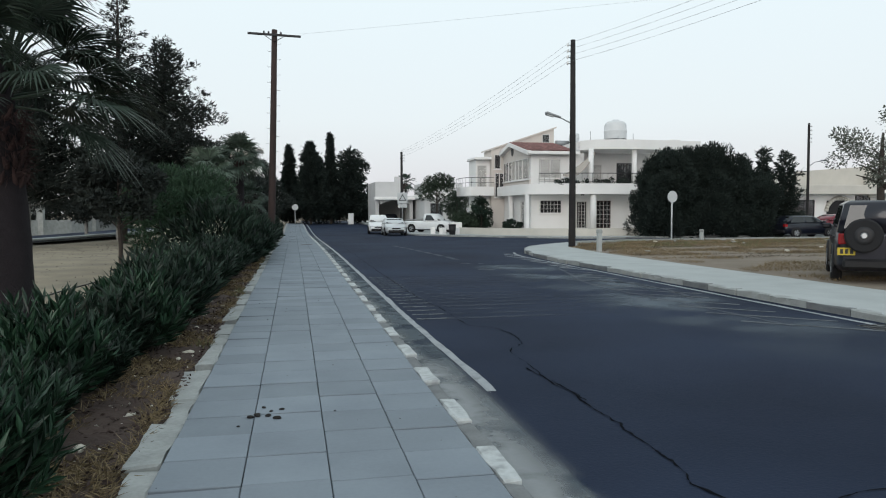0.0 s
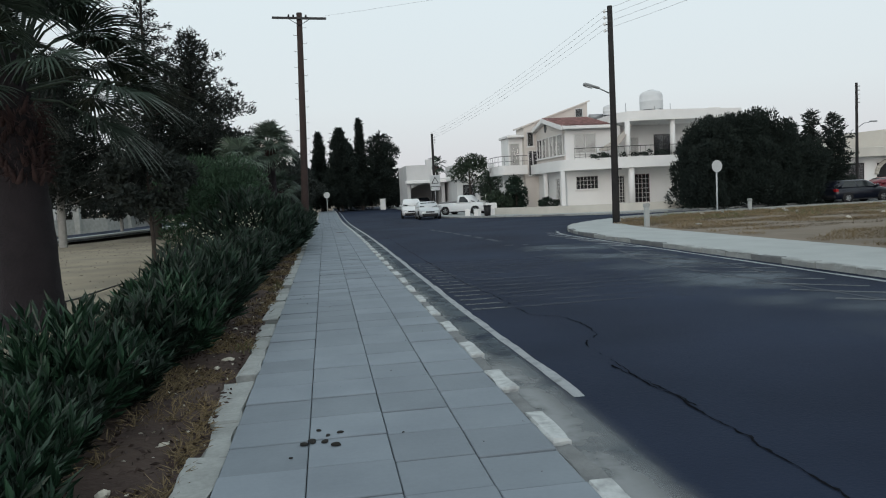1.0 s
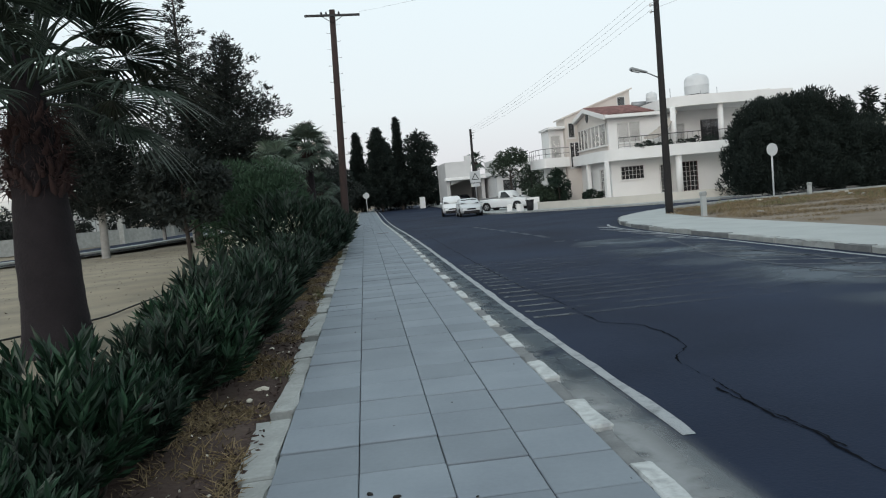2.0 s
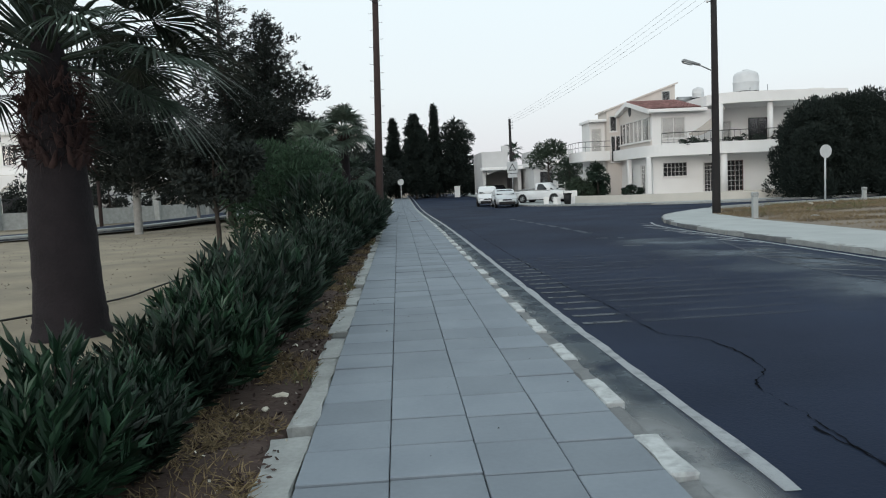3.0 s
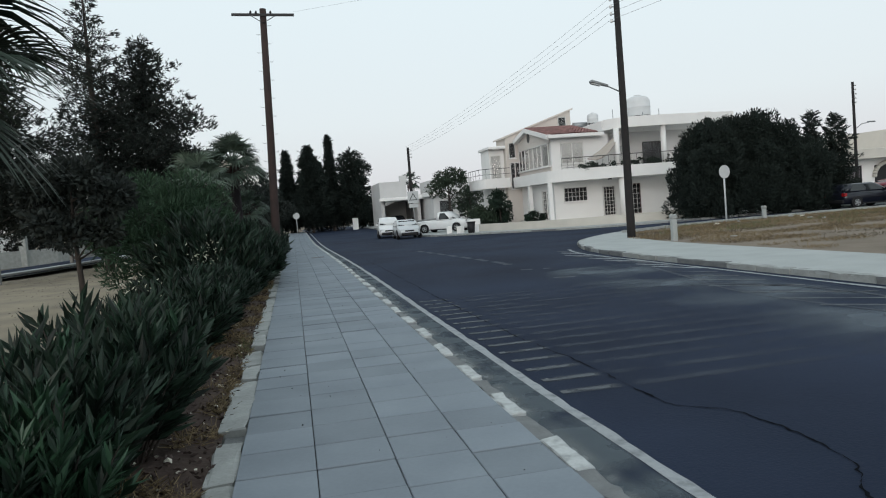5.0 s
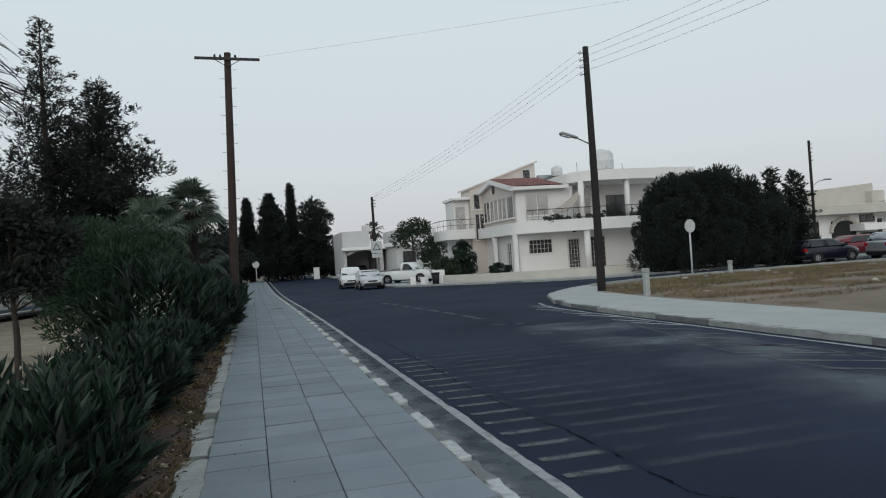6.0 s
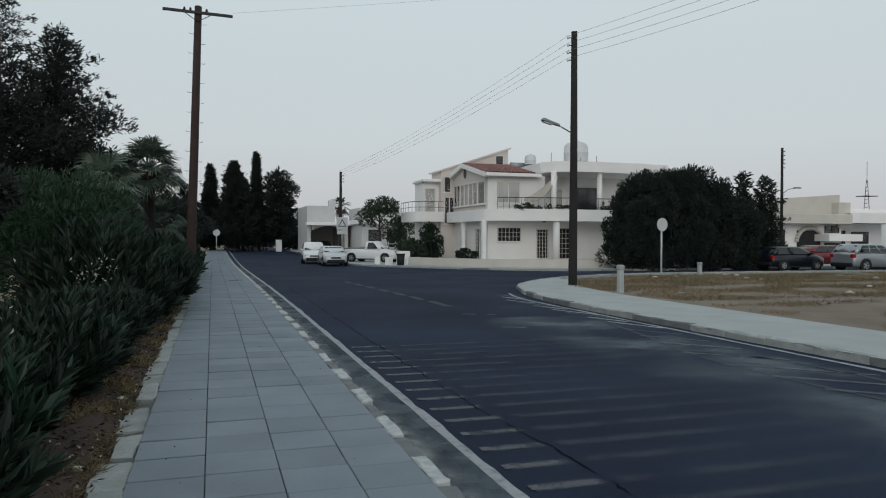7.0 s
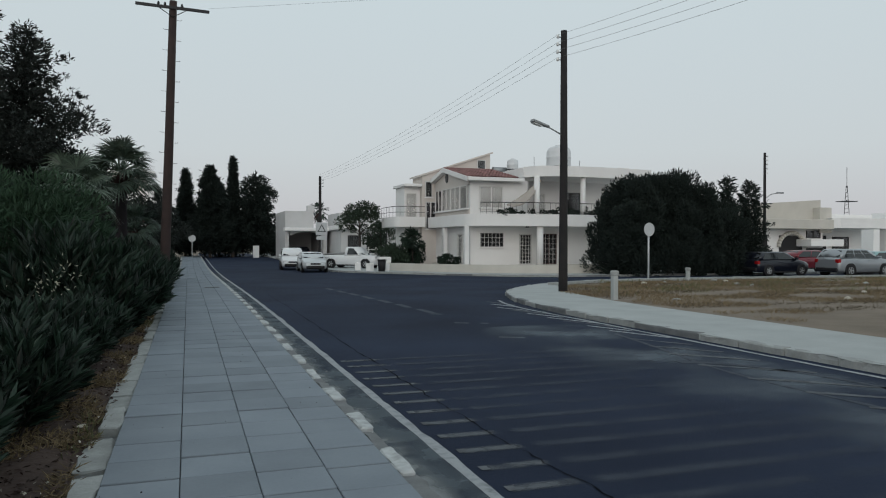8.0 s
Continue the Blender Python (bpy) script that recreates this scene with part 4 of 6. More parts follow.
def blades(name, P, D, L, Wd, material, fold=0.15):
    """Many small leaves: base points, directions, lengths, widths."""
    P, D = np.asarray(P, float), np.asarray(D, float)
    n = len(P)
    D /= np.linalg.norm(D, axis=1, keepdims=True) + 1e-9
    R = np.random.RandomState(n % 9973).normal(size=(n, 3))
    Sd = np.cross(D, R)
    Sd /= np.linalg.norm(Sd, axis=1, keepdims=True) + 1e-9
    N = np.cross(Sd, D)
    L, Wd = np.broadcast_to(L, n)[:, None], np.broadcast_to(Wd, n)[:, None]
    V = np.stack([P, P + D * L * 0.5 + Sd * Wd + N * L * fold, P + D * L, P + D * L * 0.5 - Sd * Wd + N * L * fold], 1).reshape(-1, 3)
    F = np.arange(4 * n).reshape(n, 4)
    me = bpy.data.meshes.new(name)
    me.from_pydata(V.tolist(), [], F.tolist())
    me.materials.append(material)
    return new(name, me)


def unit(rs, n, up=0.0):
    v = rs.normal(size=(n, 3))
    v[:, 2] += up
    return v / np.linalg.norm(v, axis=1, keepdims=True)


def put_child(ob, parent):
    ob.parent = parent
    return ob


def oleander(seed, h, r, stems, material, at, label, group="oleander hedge"):
    rs = np.random.RandomState(seed)
    b = base("oleander_bush", at, label, "shrub", group)
    P, D, L = [], [], []
    bm = BM()
    for i in range(stems):
        a, k = rs.uniform(0, 2 * math.pi), math.sqrt(rs.uniform(0, 1))
        root = np.array([0.35 * r * k * math.cos(a), 0.35 * r * k * math.sin(a), -0.05])
        hh = h * rs.uniform(0.5, 1.15) * (1 - 0.35 * k * k)
        tip = np.array([r * k * math.cos(a) + rs.normal(0, 0.06), r * k * math.sin(a) + rs.normal(0, 0.06), hh])
        if i % 3 == 0:
            add_tube(bm, [root, (root + tip) / 2 + np.array([0, 0, 0.06]), tip], [0.011, 0.008, 0.004], 4, False)
        d = (tip - root) / np.linalg.norm(tip - root)
        for t in np.arange(0.28, 1.0, 0.075):
            c = root + (tip - root) * t + np.array([0, 0, 0.12 * t * (1 - t)])
            for q in range(3):
                v = rs.normal(size=3)
                v -= d * v.dot(d)
                v /= np.linalg.norm(v) + 1e-9
                P.append(c)
                D.append(d * (0.75 + 0.6 * t) + v * 0.8)
                L.append(rs.uniform(0.12, 0.23))
    put_child(blades("leaves", P, D, np.array(L), np.array(L) * 0.11, material, 0.05), b)
    tagged(part("undergrowth", bm, BARK, b), kind="stuff")
    return b


rng = random.Random(21)
kinds = [oleander(i, 0.92, 0.62, 105, OLEANDER if i % 2 == 0 else OLEANDER_DARK, pose(0, 0, 0), "dense green oleander bush with narrow upright leaves") for i in range(4)]
spots = []
y = 0.6
while y < 21.5:
    spots.append((-2.06 + rng.uniform(-0.16, 0.18), y, rng.uniform(0.56, 0.86) if y < 9.5 else rng.uniform(0.74, 1.08)))
    if y > 10 and rng.random() < 0.4:
        spots.append((-2.7 + rng.uniform(-0.12, 0.12), y + 0.3, rng.uniform(0.6, 0.9)))
    y += rng.uniform(0.5, 0.68)
while y < 47:
    spots.append((-1.75 + rng.uniform(-0.2, 0.2), y, rng.uniform(1.1, 1.5)))
    spots.append((-2.6 + rng.uniform(-0.3, 0.2), y + 0.3, rng.uniform(1.3, 1.8)))
    y += rng.uniform(0.75, 1.0)
for i, (x, y, s) in enumerate(spots):
    k = kinds[i % 4 if y < 13 or i < 4 else 1 + 2 * (i % 2)]
    m = pose(x, y, gz(y) - 0.04, 0, 0, rng.uniform(0, 360))
    if i < 4:
        k.matrix_basis = m
        k.scale = (s, s, s)
    else:
        c = copy_thing(k, m)
        c.scale = (s, s, s * rng.uniform(0.9, 1.1))

# pale seed heads standing out of the hedge
for i, (x, y, z) in enumerate(((-2.1, 18.3, 0.75), (-2.0, 19.1, 0.85), (-2.3, 14.2, 0.7), (-2.0, 11.6, 0.5))):
    rs = np.random.RandomState(70 + i)
    n = 34
    P = np.stack([rs.normal(x, 0.14, n), rs.normal(y, 0.16, n), rs.normal(z + 0.25, 0.16, n)], 1)
    ob = blades("pale_flower_sprig", P, unit(rs, n, 0.8), rs.uniform(0.03, 0.07, n), 0.009, mat("pale_sprig", (0.45, 0.45, 0.36), rough=0.8, bump=0) if i == 0 else bpy.data.materials["pale_sprig"])
    tagged(ob, "thin pale seed sprigs above the oleander leaves", "flower sprig", "seed sprigs", "stuff")


def trunk_and_limbs(bm, h, r, limbs, rs, spread, lo=0.4, b=None):
    add_tube(bm, [(0, 0, -0.15), (0.02, 0.01, h * 0.3), (-0.03, 0.02, h * 0.65), (0, 0, h)], [r * 1.15, r, r * 0.75, r * 0.25], 9, False)
    tips = []
    for i in range(limbs):
        z = h * rs.uniform(lo, 0.92)
        a = rs.uniform(0, 2 * math.pi)
        L = spread * (1.1 - 0.6 * (z / h)) * rs.uniform(0.7, 1.1)
        p1 = Vector((0, 0, z))
        p2 = p1 + Vector((math.cos(a) * L * 0.5, math.sin(a) * L * 0.5, L * 0.28))
        p3 = p1 + Vector((math.cos(a) * L, math.sin(a) * L, L * 0.45))
        lb = BM() if b else bm
        add_tube(lb, [p1, p2, p3], [r * 0.45, r * 0.26, r * 0.08], 5, False)
        if b:
            part("limb", lb, BARK, b)
        tips += [p2, p3]
    return tips


def conifer(name, at, h, spread, lo, n_br, dens, material, label, size=0.32, shape=0.8, seed=1, droop=0.1, trunk_mat=None, r=None):
    """Trunk, whorls of boughs, sprays of needles along them; the outline is ragged and light shows through."""
    rs = np.random.RandomState(seed)
    b = base(name, at, label, "tree", "park trees")
    bm = BM()
    r = r or h * 0.014
    add_tube(bm, [(0, 0, -0.2), (0.05, 0, h * 0.35), (-0.04, 0.03, h * 0.7), (0, 0, h)], [r * 1.2, r, r * 0.6, 0.02], 8, False)
    P, D, L = [], [], []
    for i in range(n_br):
        u = (i + rs.uniform(0, 1)) / n_br
        z = lo + (h - lo) * u ** 0.9
        a = i * 2.4 + rs.normal(0, 0.3)
        reach = spread * ((1 - u) ** shape * rs.uniform(0.35, 1.25) + 0.05)
        rise = reach * (0.35 - droop) + 0.12
        c0, c1 = np.array([0, 0, z]), np.array([reach * math.cos(a), reach * math.sin(a), z + rise])
        add_tube(bm, [c0, (c0 + c1) / 2 + np.array([0, 0, 0.05]), c1], [r * 0.28 * (1.1 - u), r * 0.18 * (1.1 - u), 0.008], 4, False)
        m = max(5, int(dens * (reach + 0.3) * (1.3 - 0.95 * u)))
        for j in range(m):
            t = rs.uniform(0.12, 1.05)
            w = 0.28 * reach * (1.1 - 0.6 * t) + 0.06
            c = c0 + (c1 - c0) * t + rs.normal(0, 1, 3) * np.array([w, w, 0.55 * w]) * 0.6
            out = np.array([math.cos(a), math.sin(a), 0.35])
            for q in range(6):
                P.append(c + rs.normal(0, size * 0.22, 3))
                D.append(out * 0.9 + rs.normal(0, 0.6, 3))
                L.append(size * rs.uniform(0.5, 1.2))
    L = np.array(L)
    put_child(blades("needles", P, D, L, L * 0.13, material, 0.06), b)
    part("trunk", bm, trunk_mat or BARK, b)
    return b


def crown_tree(name, at, h, lo, rx, n, material, label, size=0.16, seed=1, r=0.1, clumps=26, trunk_mat=None, group="park trees", width=0.24, up=0.15):
    """A trunk with limbs and a crown of leaf clumps with gaps between."""
    rs = np.random.RandomState(seed)
    b = base(name, at, label, "tree", group)
    bm = BM()
    tips = trunk_and_limbs(bm, h * 0.85, r, 9, rs, rx * 0.8, lo / h, b if h > 2 else None)
    if trunk_mat:
        bm2 = BM()
        add_tube(bm2, [(0, 0, -0.15), (0.0, 0, 1.35)], [r * 1.2, r * 1.06], 10, False)
        part("limewash", bm2, trunk_mat, b, "lower trunk painted white with lime")
    part("trunk", bm, BARK, b)
    zc, rz = (h + lo) / 2, (h - lo) / 2
    P, D = [], []
    for k in range(clumps):
        d = unit(rs, 1)[0]
        q = rs.uniform(0.35, 1.0) ** 0.5
        c = np.array([d[0] * rx * q, d[1] * rx * q, zc + d[2] * rz * q])
        cr = rs.uniform(0.22, 0.42) * min(rx, rz)
        m = n // clumps
        dd = unit(rs, m)
        rr = cr * rs.uniform(0.2, 1.0, m) ** 0.5
        P.append(c + dd * rr[:, None] * np.array([1, 1, 0.75]))
        D.append(dd + rs.normal(0, 0.6, (m, 3)) + np.array([0, 0, up]))
    P, D = np.concatenate(P), np.concatenate(D)
    L = size * rs.uniform(0.6, 1.25, len(P))
    put_child(blades("crown", P, D, L, L * width, material, 0.08), b)
    return b


def fan_palm(at, trunk_h, r0, r1, fronds, petiole, fan, label, seed=1, low=-0.5, dead=10, blades_n=26, shaft=0.25, leaf=None, lift=0.3, droop=0.3):
    """A fan palm: stout trunk, ring of old leaf bases, and fans of narrow folded blades that hang at their tips."""
    rs = np.random.RandomState(seed)
    b = base("fan_palm", at, label, "palm tree", "palms")
    bm = BM()
    zs = [-0.15, 0.1, 0.4, trunk_h * 0.5, trunk_h * 0.8, trunk_h]
    add_tube(bm, [(0, 0, z) for z in zs], [r0 * 1.18, r0 * 1.05, r0 * 0.96, (r0 + r1) / 2, r1, r1 * 0.95], 22, False)
    bmesh.ops.subdivide_edges(bm, edges=[e for e in bm.edges if abs(e.verts[0].co.z - e.verts[1].co.z) > 0.2], cuts=5)
    for v in bm.verts:
        k = 1 + 0.035 * noise.noise((v.co.x * 5, v.co.y * 5, v.co.z * 9)) + 0.014 * math.sin(v.co.z * 55 + 3 * noise.noise((v.co.x * 3, v.co.y * 3, 0)))
        v.co.x *= k
        v.co.y *= k
    part("trunk", bm, PALM_BARK, b)
    # ragged ring of cut leaf bases, close to the trunk, with frayed fibre hanging over them
    bm = BM()
    for i in range(70):
        a = i * 2.4 + rs.uniform(-0.3, 0.3)
        z = trunk_h + rs.uniform(-0.3, max(0.2, lift * 0.8))
        c, s = math.cos(a), math.sin(a)
        g = r1 * (1.0 if z < trunk_h else 1.0 - 0.35 * (z - trunk_h) / max(0.3, lift))
        lean = rs.uniform(-0.12, 0.12)
        p0 = Vector((c * g * 0.88, s * g * 0.88, z - 0.05))
        p1 = Vector((c * g * 1.05 - s * lean * 0.5, s * g * 1.05 + c * lean * 0.5, z + rs.uniform(0.0, 0.07)))
        p2 = Vector((c * g * 1.14 - s * lean, s * g * 1.14 + c * lean, z + rs.uniform(0.05, 0.2)))
        add_tube(bm, [p0, p1, p2], [0.05 * r1 / 0.33, 0.042 * r1 / 0.33, 0.014], 5, False)
    part("leaf_base_ring", bm, PALM_FIBRE, b, "ragged reddish-brown old leaf bases")
    n = 900
    an = rs.uniform(0, 2 * math.pi, n)
    zz = trunk_h + rs.uniform(-0.22, max(0.25, lift), n)
    P = np.stack([np.cos(an) * r1 * 0.98, np.sin(an) * r1 * 0.98, zz], 1)
    D = np.stack([np.cos(an) * 0.5, np.sin(an) * 0.5, rs.uniform(-1.2, 0.5, n)], 1) + rs.normal(0, 0.35, (n, 3))
    put_child(tagged(blades("fibre", P, D, rs.uniform(0.1, 0.3, n), 0.008, PALM_FIBRE, 0.1), "frayed brown fibre", kind="stuff"), b)
    if lift + shaft > 0.8:
        bm = BM()
        add_tube(bm, [(0, 0, trunk_h - 0.1), (0, 0, trunk_h + lift), (0, 0, trunk_h + lift + shaft + 0.2)], [r1 * 0.92, r1 * 0.7, 0.07], 12, False)
        part("crown_shaft", bm, PALM_BARK, b)
    for i in range(fronds + dead):
        old = i >= fronds
        a = i * 2.3999 + rs.uniform(-0.3, 0.3)
        el = rs.uniform(-1.25, -0.85) if old else low + (1.4 - low) * ((i + 0.5) / fronds) ** 0.85 + rs.normal(0, 0.1)
        pl = petiole * rs.uniform(0.7, 1.15) * (0.55 if old else 1.0)
        out = Vector((math.cos(a) * math.cos(el), math.sin(a) * math.cos(el), math.sin(el)))
        p0 = Vector((math.cos(a) * r1 * 0.5, math.sin(a) * r1 * 0.5, trunk_h + lift + shaft * min(1, max(0, (el - low) / (1.2 - low)))))
        p1 = p0 + out * pl * 0.5 + Vector((0, 0, 0.04))
        p2 = p0 + out * pl - Vector((0, 0, 0.14 * pl))
        bm = BM()
        add_tube(bm, [p0, p1, p2], [0.026, 0.018, 0.012], 5, False)
        d = (p2 - p1).normalized()
        side = d.cross(Vector((0, 0, 1)))
        side = side.normalized() if side.length > 0.05 else Vector((1, 0, 0))
        tw = rs.normal(0, 0.35)
        side = (side * math.cos(tw) + side.cross(d) * math.sin(tw)).normalized()
        nrm = side.cross(d).normalized()
        F = fan * rs.uniform(0.82, 1.12)
        dr = droop * rs.uniform(0.7, 1.4) * (1.5 if old else 1.0)
        for k in range(blades_n):
            u = (k / (blades_n - 1) - 0.5) * 2
            th = u * 1.7
            v = (d * math.cos(th) + side * math.sin(th) + nrm * (0.10 + 0.22 * abs(u)) * (1 if k % 2 else 0.8)).normalized()
            L = F * (0.70 + 0.30 * math.cos(th)) * rs.uniform(0.86, 1.07)
            w = F * 0.030 * 26 / blades_n
            q = nrm.cross(v).normalized()
            hang = dr * rs.uniform(0.75, 1.3) * L

            def at_t(t):
                return p2 + v * L * t * (1 - 0.12 * t * dr) - Vector((0, 0, hang * max(0, t - 0.25) ** 1.8 * 1.7))
            m1, m2, m3, tip = at_t(0.45), at_t(0.68), at_t(0.86), at_t(1.0)
            vs = [bm.verts.new(x) for x in (p2, m1 - q * w, m1 + nrm * w * 0.6, m1 + q * w, m2 - q * w * 0.7, m2 + q * w * 0.7, m3 - q * w * 0.4, m3 + q * w * 0.4, tip)]
            for f in ((0, 1, 2), (0, 2, 3), (1, 4, 2), (2, 4, 5), (2, 5, 3), (4, 6, 7, 5), (6, 8, 7)):
                bm.faces.new([vs[j] for j in f])
        part("frond", bm, PALM_DEAD if old else (leaf or PALM_LEAF), b)
    return b


fan_palm(pose(-4.46, 12.35, -0.08), 2.35, 0.42, 0.33, 60, 1.15, 1.12, "stout fan palm with thick dark trunk beside the hedge", 6, -0.12, 0, 40, 0.65, None, 0.85, 0.34)
fan_palm(pose(-2.6, 35.6, gz(35) - 0.08), 3.75, 0.22, 0.17, 36, 0.62, 0.85, "smaller fan palm rising behind the hedge", 5, -0.6, 0, 22, 0.35, PALM_LEAF_MID, 0.25, 0.3)
fan_palm(pose(-3.7, 33.0, gz(33) - 0.08), 2.95, 0.2, 0.17, 26, 0.65, 0.85, "young pale-leaved fan palm standing among shrubs", 8, -0.3, 0, 22, 0.3, PALM_LEAF_PALE, 0.2, 0.4)
fan_palm(pose(-2.6, 42.0, gz(42) - 0.08), 2.0, 0.2, 0.17, 20, 0.6, 0.8, "young fan palm beside the hedge end", 9, -0.4, 3, 18)
crown_tree("feathery_shrub", pose(-3.75, 24.6, -0.1), 3.0, 0.1, 1.55, 15000, FEATHER, "large rounded feathery green shrub in the hedge", 0.2, 11, 0.06, 60, None, "hedge shrubs", 0.09, 0.7)
crown_tree("feathery_shrub", pose(-3.4, 28.4, -0.15), 2.6, 0.1, 1.4, 9000, FEATHER, "rounded feathery green shrub behind the hedge", 0.2, 12, 0.06, 45, None, "hedge shrubs", 0.09, 0.7)
crown_tree("sapling", pose(-4.65, 20.75, -0.1), 3.1, 1.4, 1.15, 7000, CONIFER, "young tree with slim dark trunk and leafy crown", 0.14, 13, 0.055, 34, None)
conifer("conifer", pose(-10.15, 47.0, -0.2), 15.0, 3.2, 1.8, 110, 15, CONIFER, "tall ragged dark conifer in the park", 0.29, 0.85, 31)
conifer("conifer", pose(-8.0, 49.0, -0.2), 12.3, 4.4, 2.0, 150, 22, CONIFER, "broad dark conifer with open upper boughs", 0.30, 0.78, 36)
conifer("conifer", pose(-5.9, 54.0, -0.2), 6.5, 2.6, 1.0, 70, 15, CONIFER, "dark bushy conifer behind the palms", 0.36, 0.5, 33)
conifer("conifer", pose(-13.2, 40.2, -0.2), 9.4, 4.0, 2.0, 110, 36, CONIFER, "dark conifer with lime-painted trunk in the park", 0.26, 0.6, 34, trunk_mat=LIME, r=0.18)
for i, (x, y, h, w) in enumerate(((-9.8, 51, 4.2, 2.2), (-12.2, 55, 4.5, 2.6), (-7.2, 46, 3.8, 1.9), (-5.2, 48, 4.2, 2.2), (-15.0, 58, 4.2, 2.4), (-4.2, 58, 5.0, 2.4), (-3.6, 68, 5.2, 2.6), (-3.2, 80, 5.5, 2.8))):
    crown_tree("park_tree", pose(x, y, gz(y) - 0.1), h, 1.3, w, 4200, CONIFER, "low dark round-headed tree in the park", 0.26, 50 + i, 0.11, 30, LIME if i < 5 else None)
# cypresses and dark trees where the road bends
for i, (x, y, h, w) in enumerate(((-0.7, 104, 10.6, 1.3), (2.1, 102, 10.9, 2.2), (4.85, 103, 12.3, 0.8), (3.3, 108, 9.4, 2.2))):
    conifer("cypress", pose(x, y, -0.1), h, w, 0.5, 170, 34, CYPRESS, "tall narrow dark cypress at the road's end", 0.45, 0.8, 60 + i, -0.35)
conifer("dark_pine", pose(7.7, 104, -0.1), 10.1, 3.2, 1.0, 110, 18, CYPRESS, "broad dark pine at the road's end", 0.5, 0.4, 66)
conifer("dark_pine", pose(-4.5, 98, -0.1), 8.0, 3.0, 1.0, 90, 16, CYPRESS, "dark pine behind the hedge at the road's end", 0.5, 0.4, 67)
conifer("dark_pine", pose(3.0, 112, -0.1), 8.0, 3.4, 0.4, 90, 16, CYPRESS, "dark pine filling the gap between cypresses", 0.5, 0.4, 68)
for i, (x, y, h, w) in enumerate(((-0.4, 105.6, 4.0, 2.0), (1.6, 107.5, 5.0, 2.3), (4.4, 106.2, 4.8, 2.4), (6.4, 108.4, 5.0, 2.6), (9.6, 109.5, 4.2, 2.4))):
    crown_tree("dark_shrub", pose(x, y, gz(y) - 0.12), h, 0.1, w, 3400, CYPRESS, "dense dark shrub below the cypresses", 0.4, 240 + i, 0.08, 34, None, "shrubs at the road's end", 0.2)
# big evergreen screen by the corner house
rs = np.random.RandomState(80)
b = base("evergreen_hedge", pose(27.6, 46.6, gz(46.6)), "huge dark clipped evergreen hedge hiding the house side", "hedge")
P, D = [], []
bm = BM()
for k in range(500):
    u = rs.uniform(-1, 1)
    hgt = (5.85 + 0.4 * math.sin(u * 7 + 1) + 0.3 * math.sin(u * 17)) * (1 - 0.45 * abs(u) ** 4) * (1 - 0.16 * max(0, u))
    v = rs.uniform(-1, 1)
    z = hgt * rs.uniform(0.0, 1.0) ** 0.9
    rr = math.sqrt(max(0.05, 1 - (z / 6.8) ** 2.4))
    c = np.array([4.5 * u, 1.9 * v * rr, z * 0.95 + 0.15])
    m = 420
    d = unit(rs, m)
    P.append(c + d * rs.uniform(0.15, 0.75, m)[:, None] ** 0.6 * np.array([0.75, 0.6, 0.8]))
    D.append(d + np.array([0, 0, 0.9]) + rs.normal(0, 0.3, (m, 3)))
for u in (-3.4, -1.8, 0.0, 1.8, 3.6):
    add_tube(bm, [(u, 0, -0.2), (u + 0.1, 0.1, 2.2), (u, 0, 4.2)], [0.14, 0.1, 0.03], 7, False)
P, D = np.concatenate(P), np.concatenate(D)
L = rs.uniform(0.10, 0.25, len(P))
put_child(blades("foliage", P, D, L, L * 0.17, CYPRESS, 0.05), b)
tagged(part("undergrowth", bm, BARK, b), kind="stuff")
for i, (x, y, h) in enumerate(((31.2, 47.4, 5.3), (32.8, 47.6, 6.0), (34.3, 47.2, 5.7))):
    conifer("young_conifer", pose(x, y, gz(y)), h, 1.5, 0.4, 60, 20, CYPRESS, "young open-branched conifer at the hedge end", 0.34, 0.75, 90 + i)
# trees by the parked cars and the forecourt
crown_tree("street_tree", pose(12.9, 67.6, gz(67)), 5.2, 2.7, 1.75, 4600, BROAD, "small dark leafy tree behind the parked pickup", 0.2, 101, 0.1, 34, None, "street trees")
crown_tree("street_tree", pose(15.8, 72.0, gz(72)), 4.2, 1.0, 1.5, 3600, BROAD, "small dark leafy tree by the far garden", 0.2, 102, 0.1, 26, None, "street trees")
crown_tree("garden_shrub", pose(15.5, 61.2, -0.25), 2.9, 0.1, 1.0, 5200, OLEANDER_DARK, "dark tall shrub against the cream wall", 0.2, 103, 0.06, 36, None, "garden shrubs")
crown_tree("garden_shrub", pose(14.1, 60.8, -0.25), 1.9, 0.1, 0.9, 3000, BROAD, "loose green shrub by the forecourt", 0.18, 104, 0.05, 26, None, "garden shrubs")
crown_tree("garden_shrub", pose(17.4, 58.6, -0.25), 1.1, 0.05, 0.8, 2200, OLEANDER_DARK, "low dark shrub by the entrance", 0.16, 105, 0.04, 20, None, "garden shrubs")
crown_tree("garden_shrub", pose(39.1, 38.6, gz(38.6)), 1.3, 0.05, 0.8, 2200, OLEANDER_DARK, "low dark shrub at the foot of a utility pole", 0.16, 108, 0.04, 20, None, "garden shrubs")
crown_tree("garden_shrub", pose(14.4, 63.6, -0.25), 1.7, 0.1, 1.1, 3000, BROAD, "loose green shrub beside the pickup", 0.18, 106, 0.05, 26, None, "garden shrubs")
fan_palm(pose(14.3, 96.5, gz(96.5)), 5.0, 0.2, 0.16, 22, 0.8, 0.9, "far fan palm above the low roofs", 15, -0.6, 2, 14)
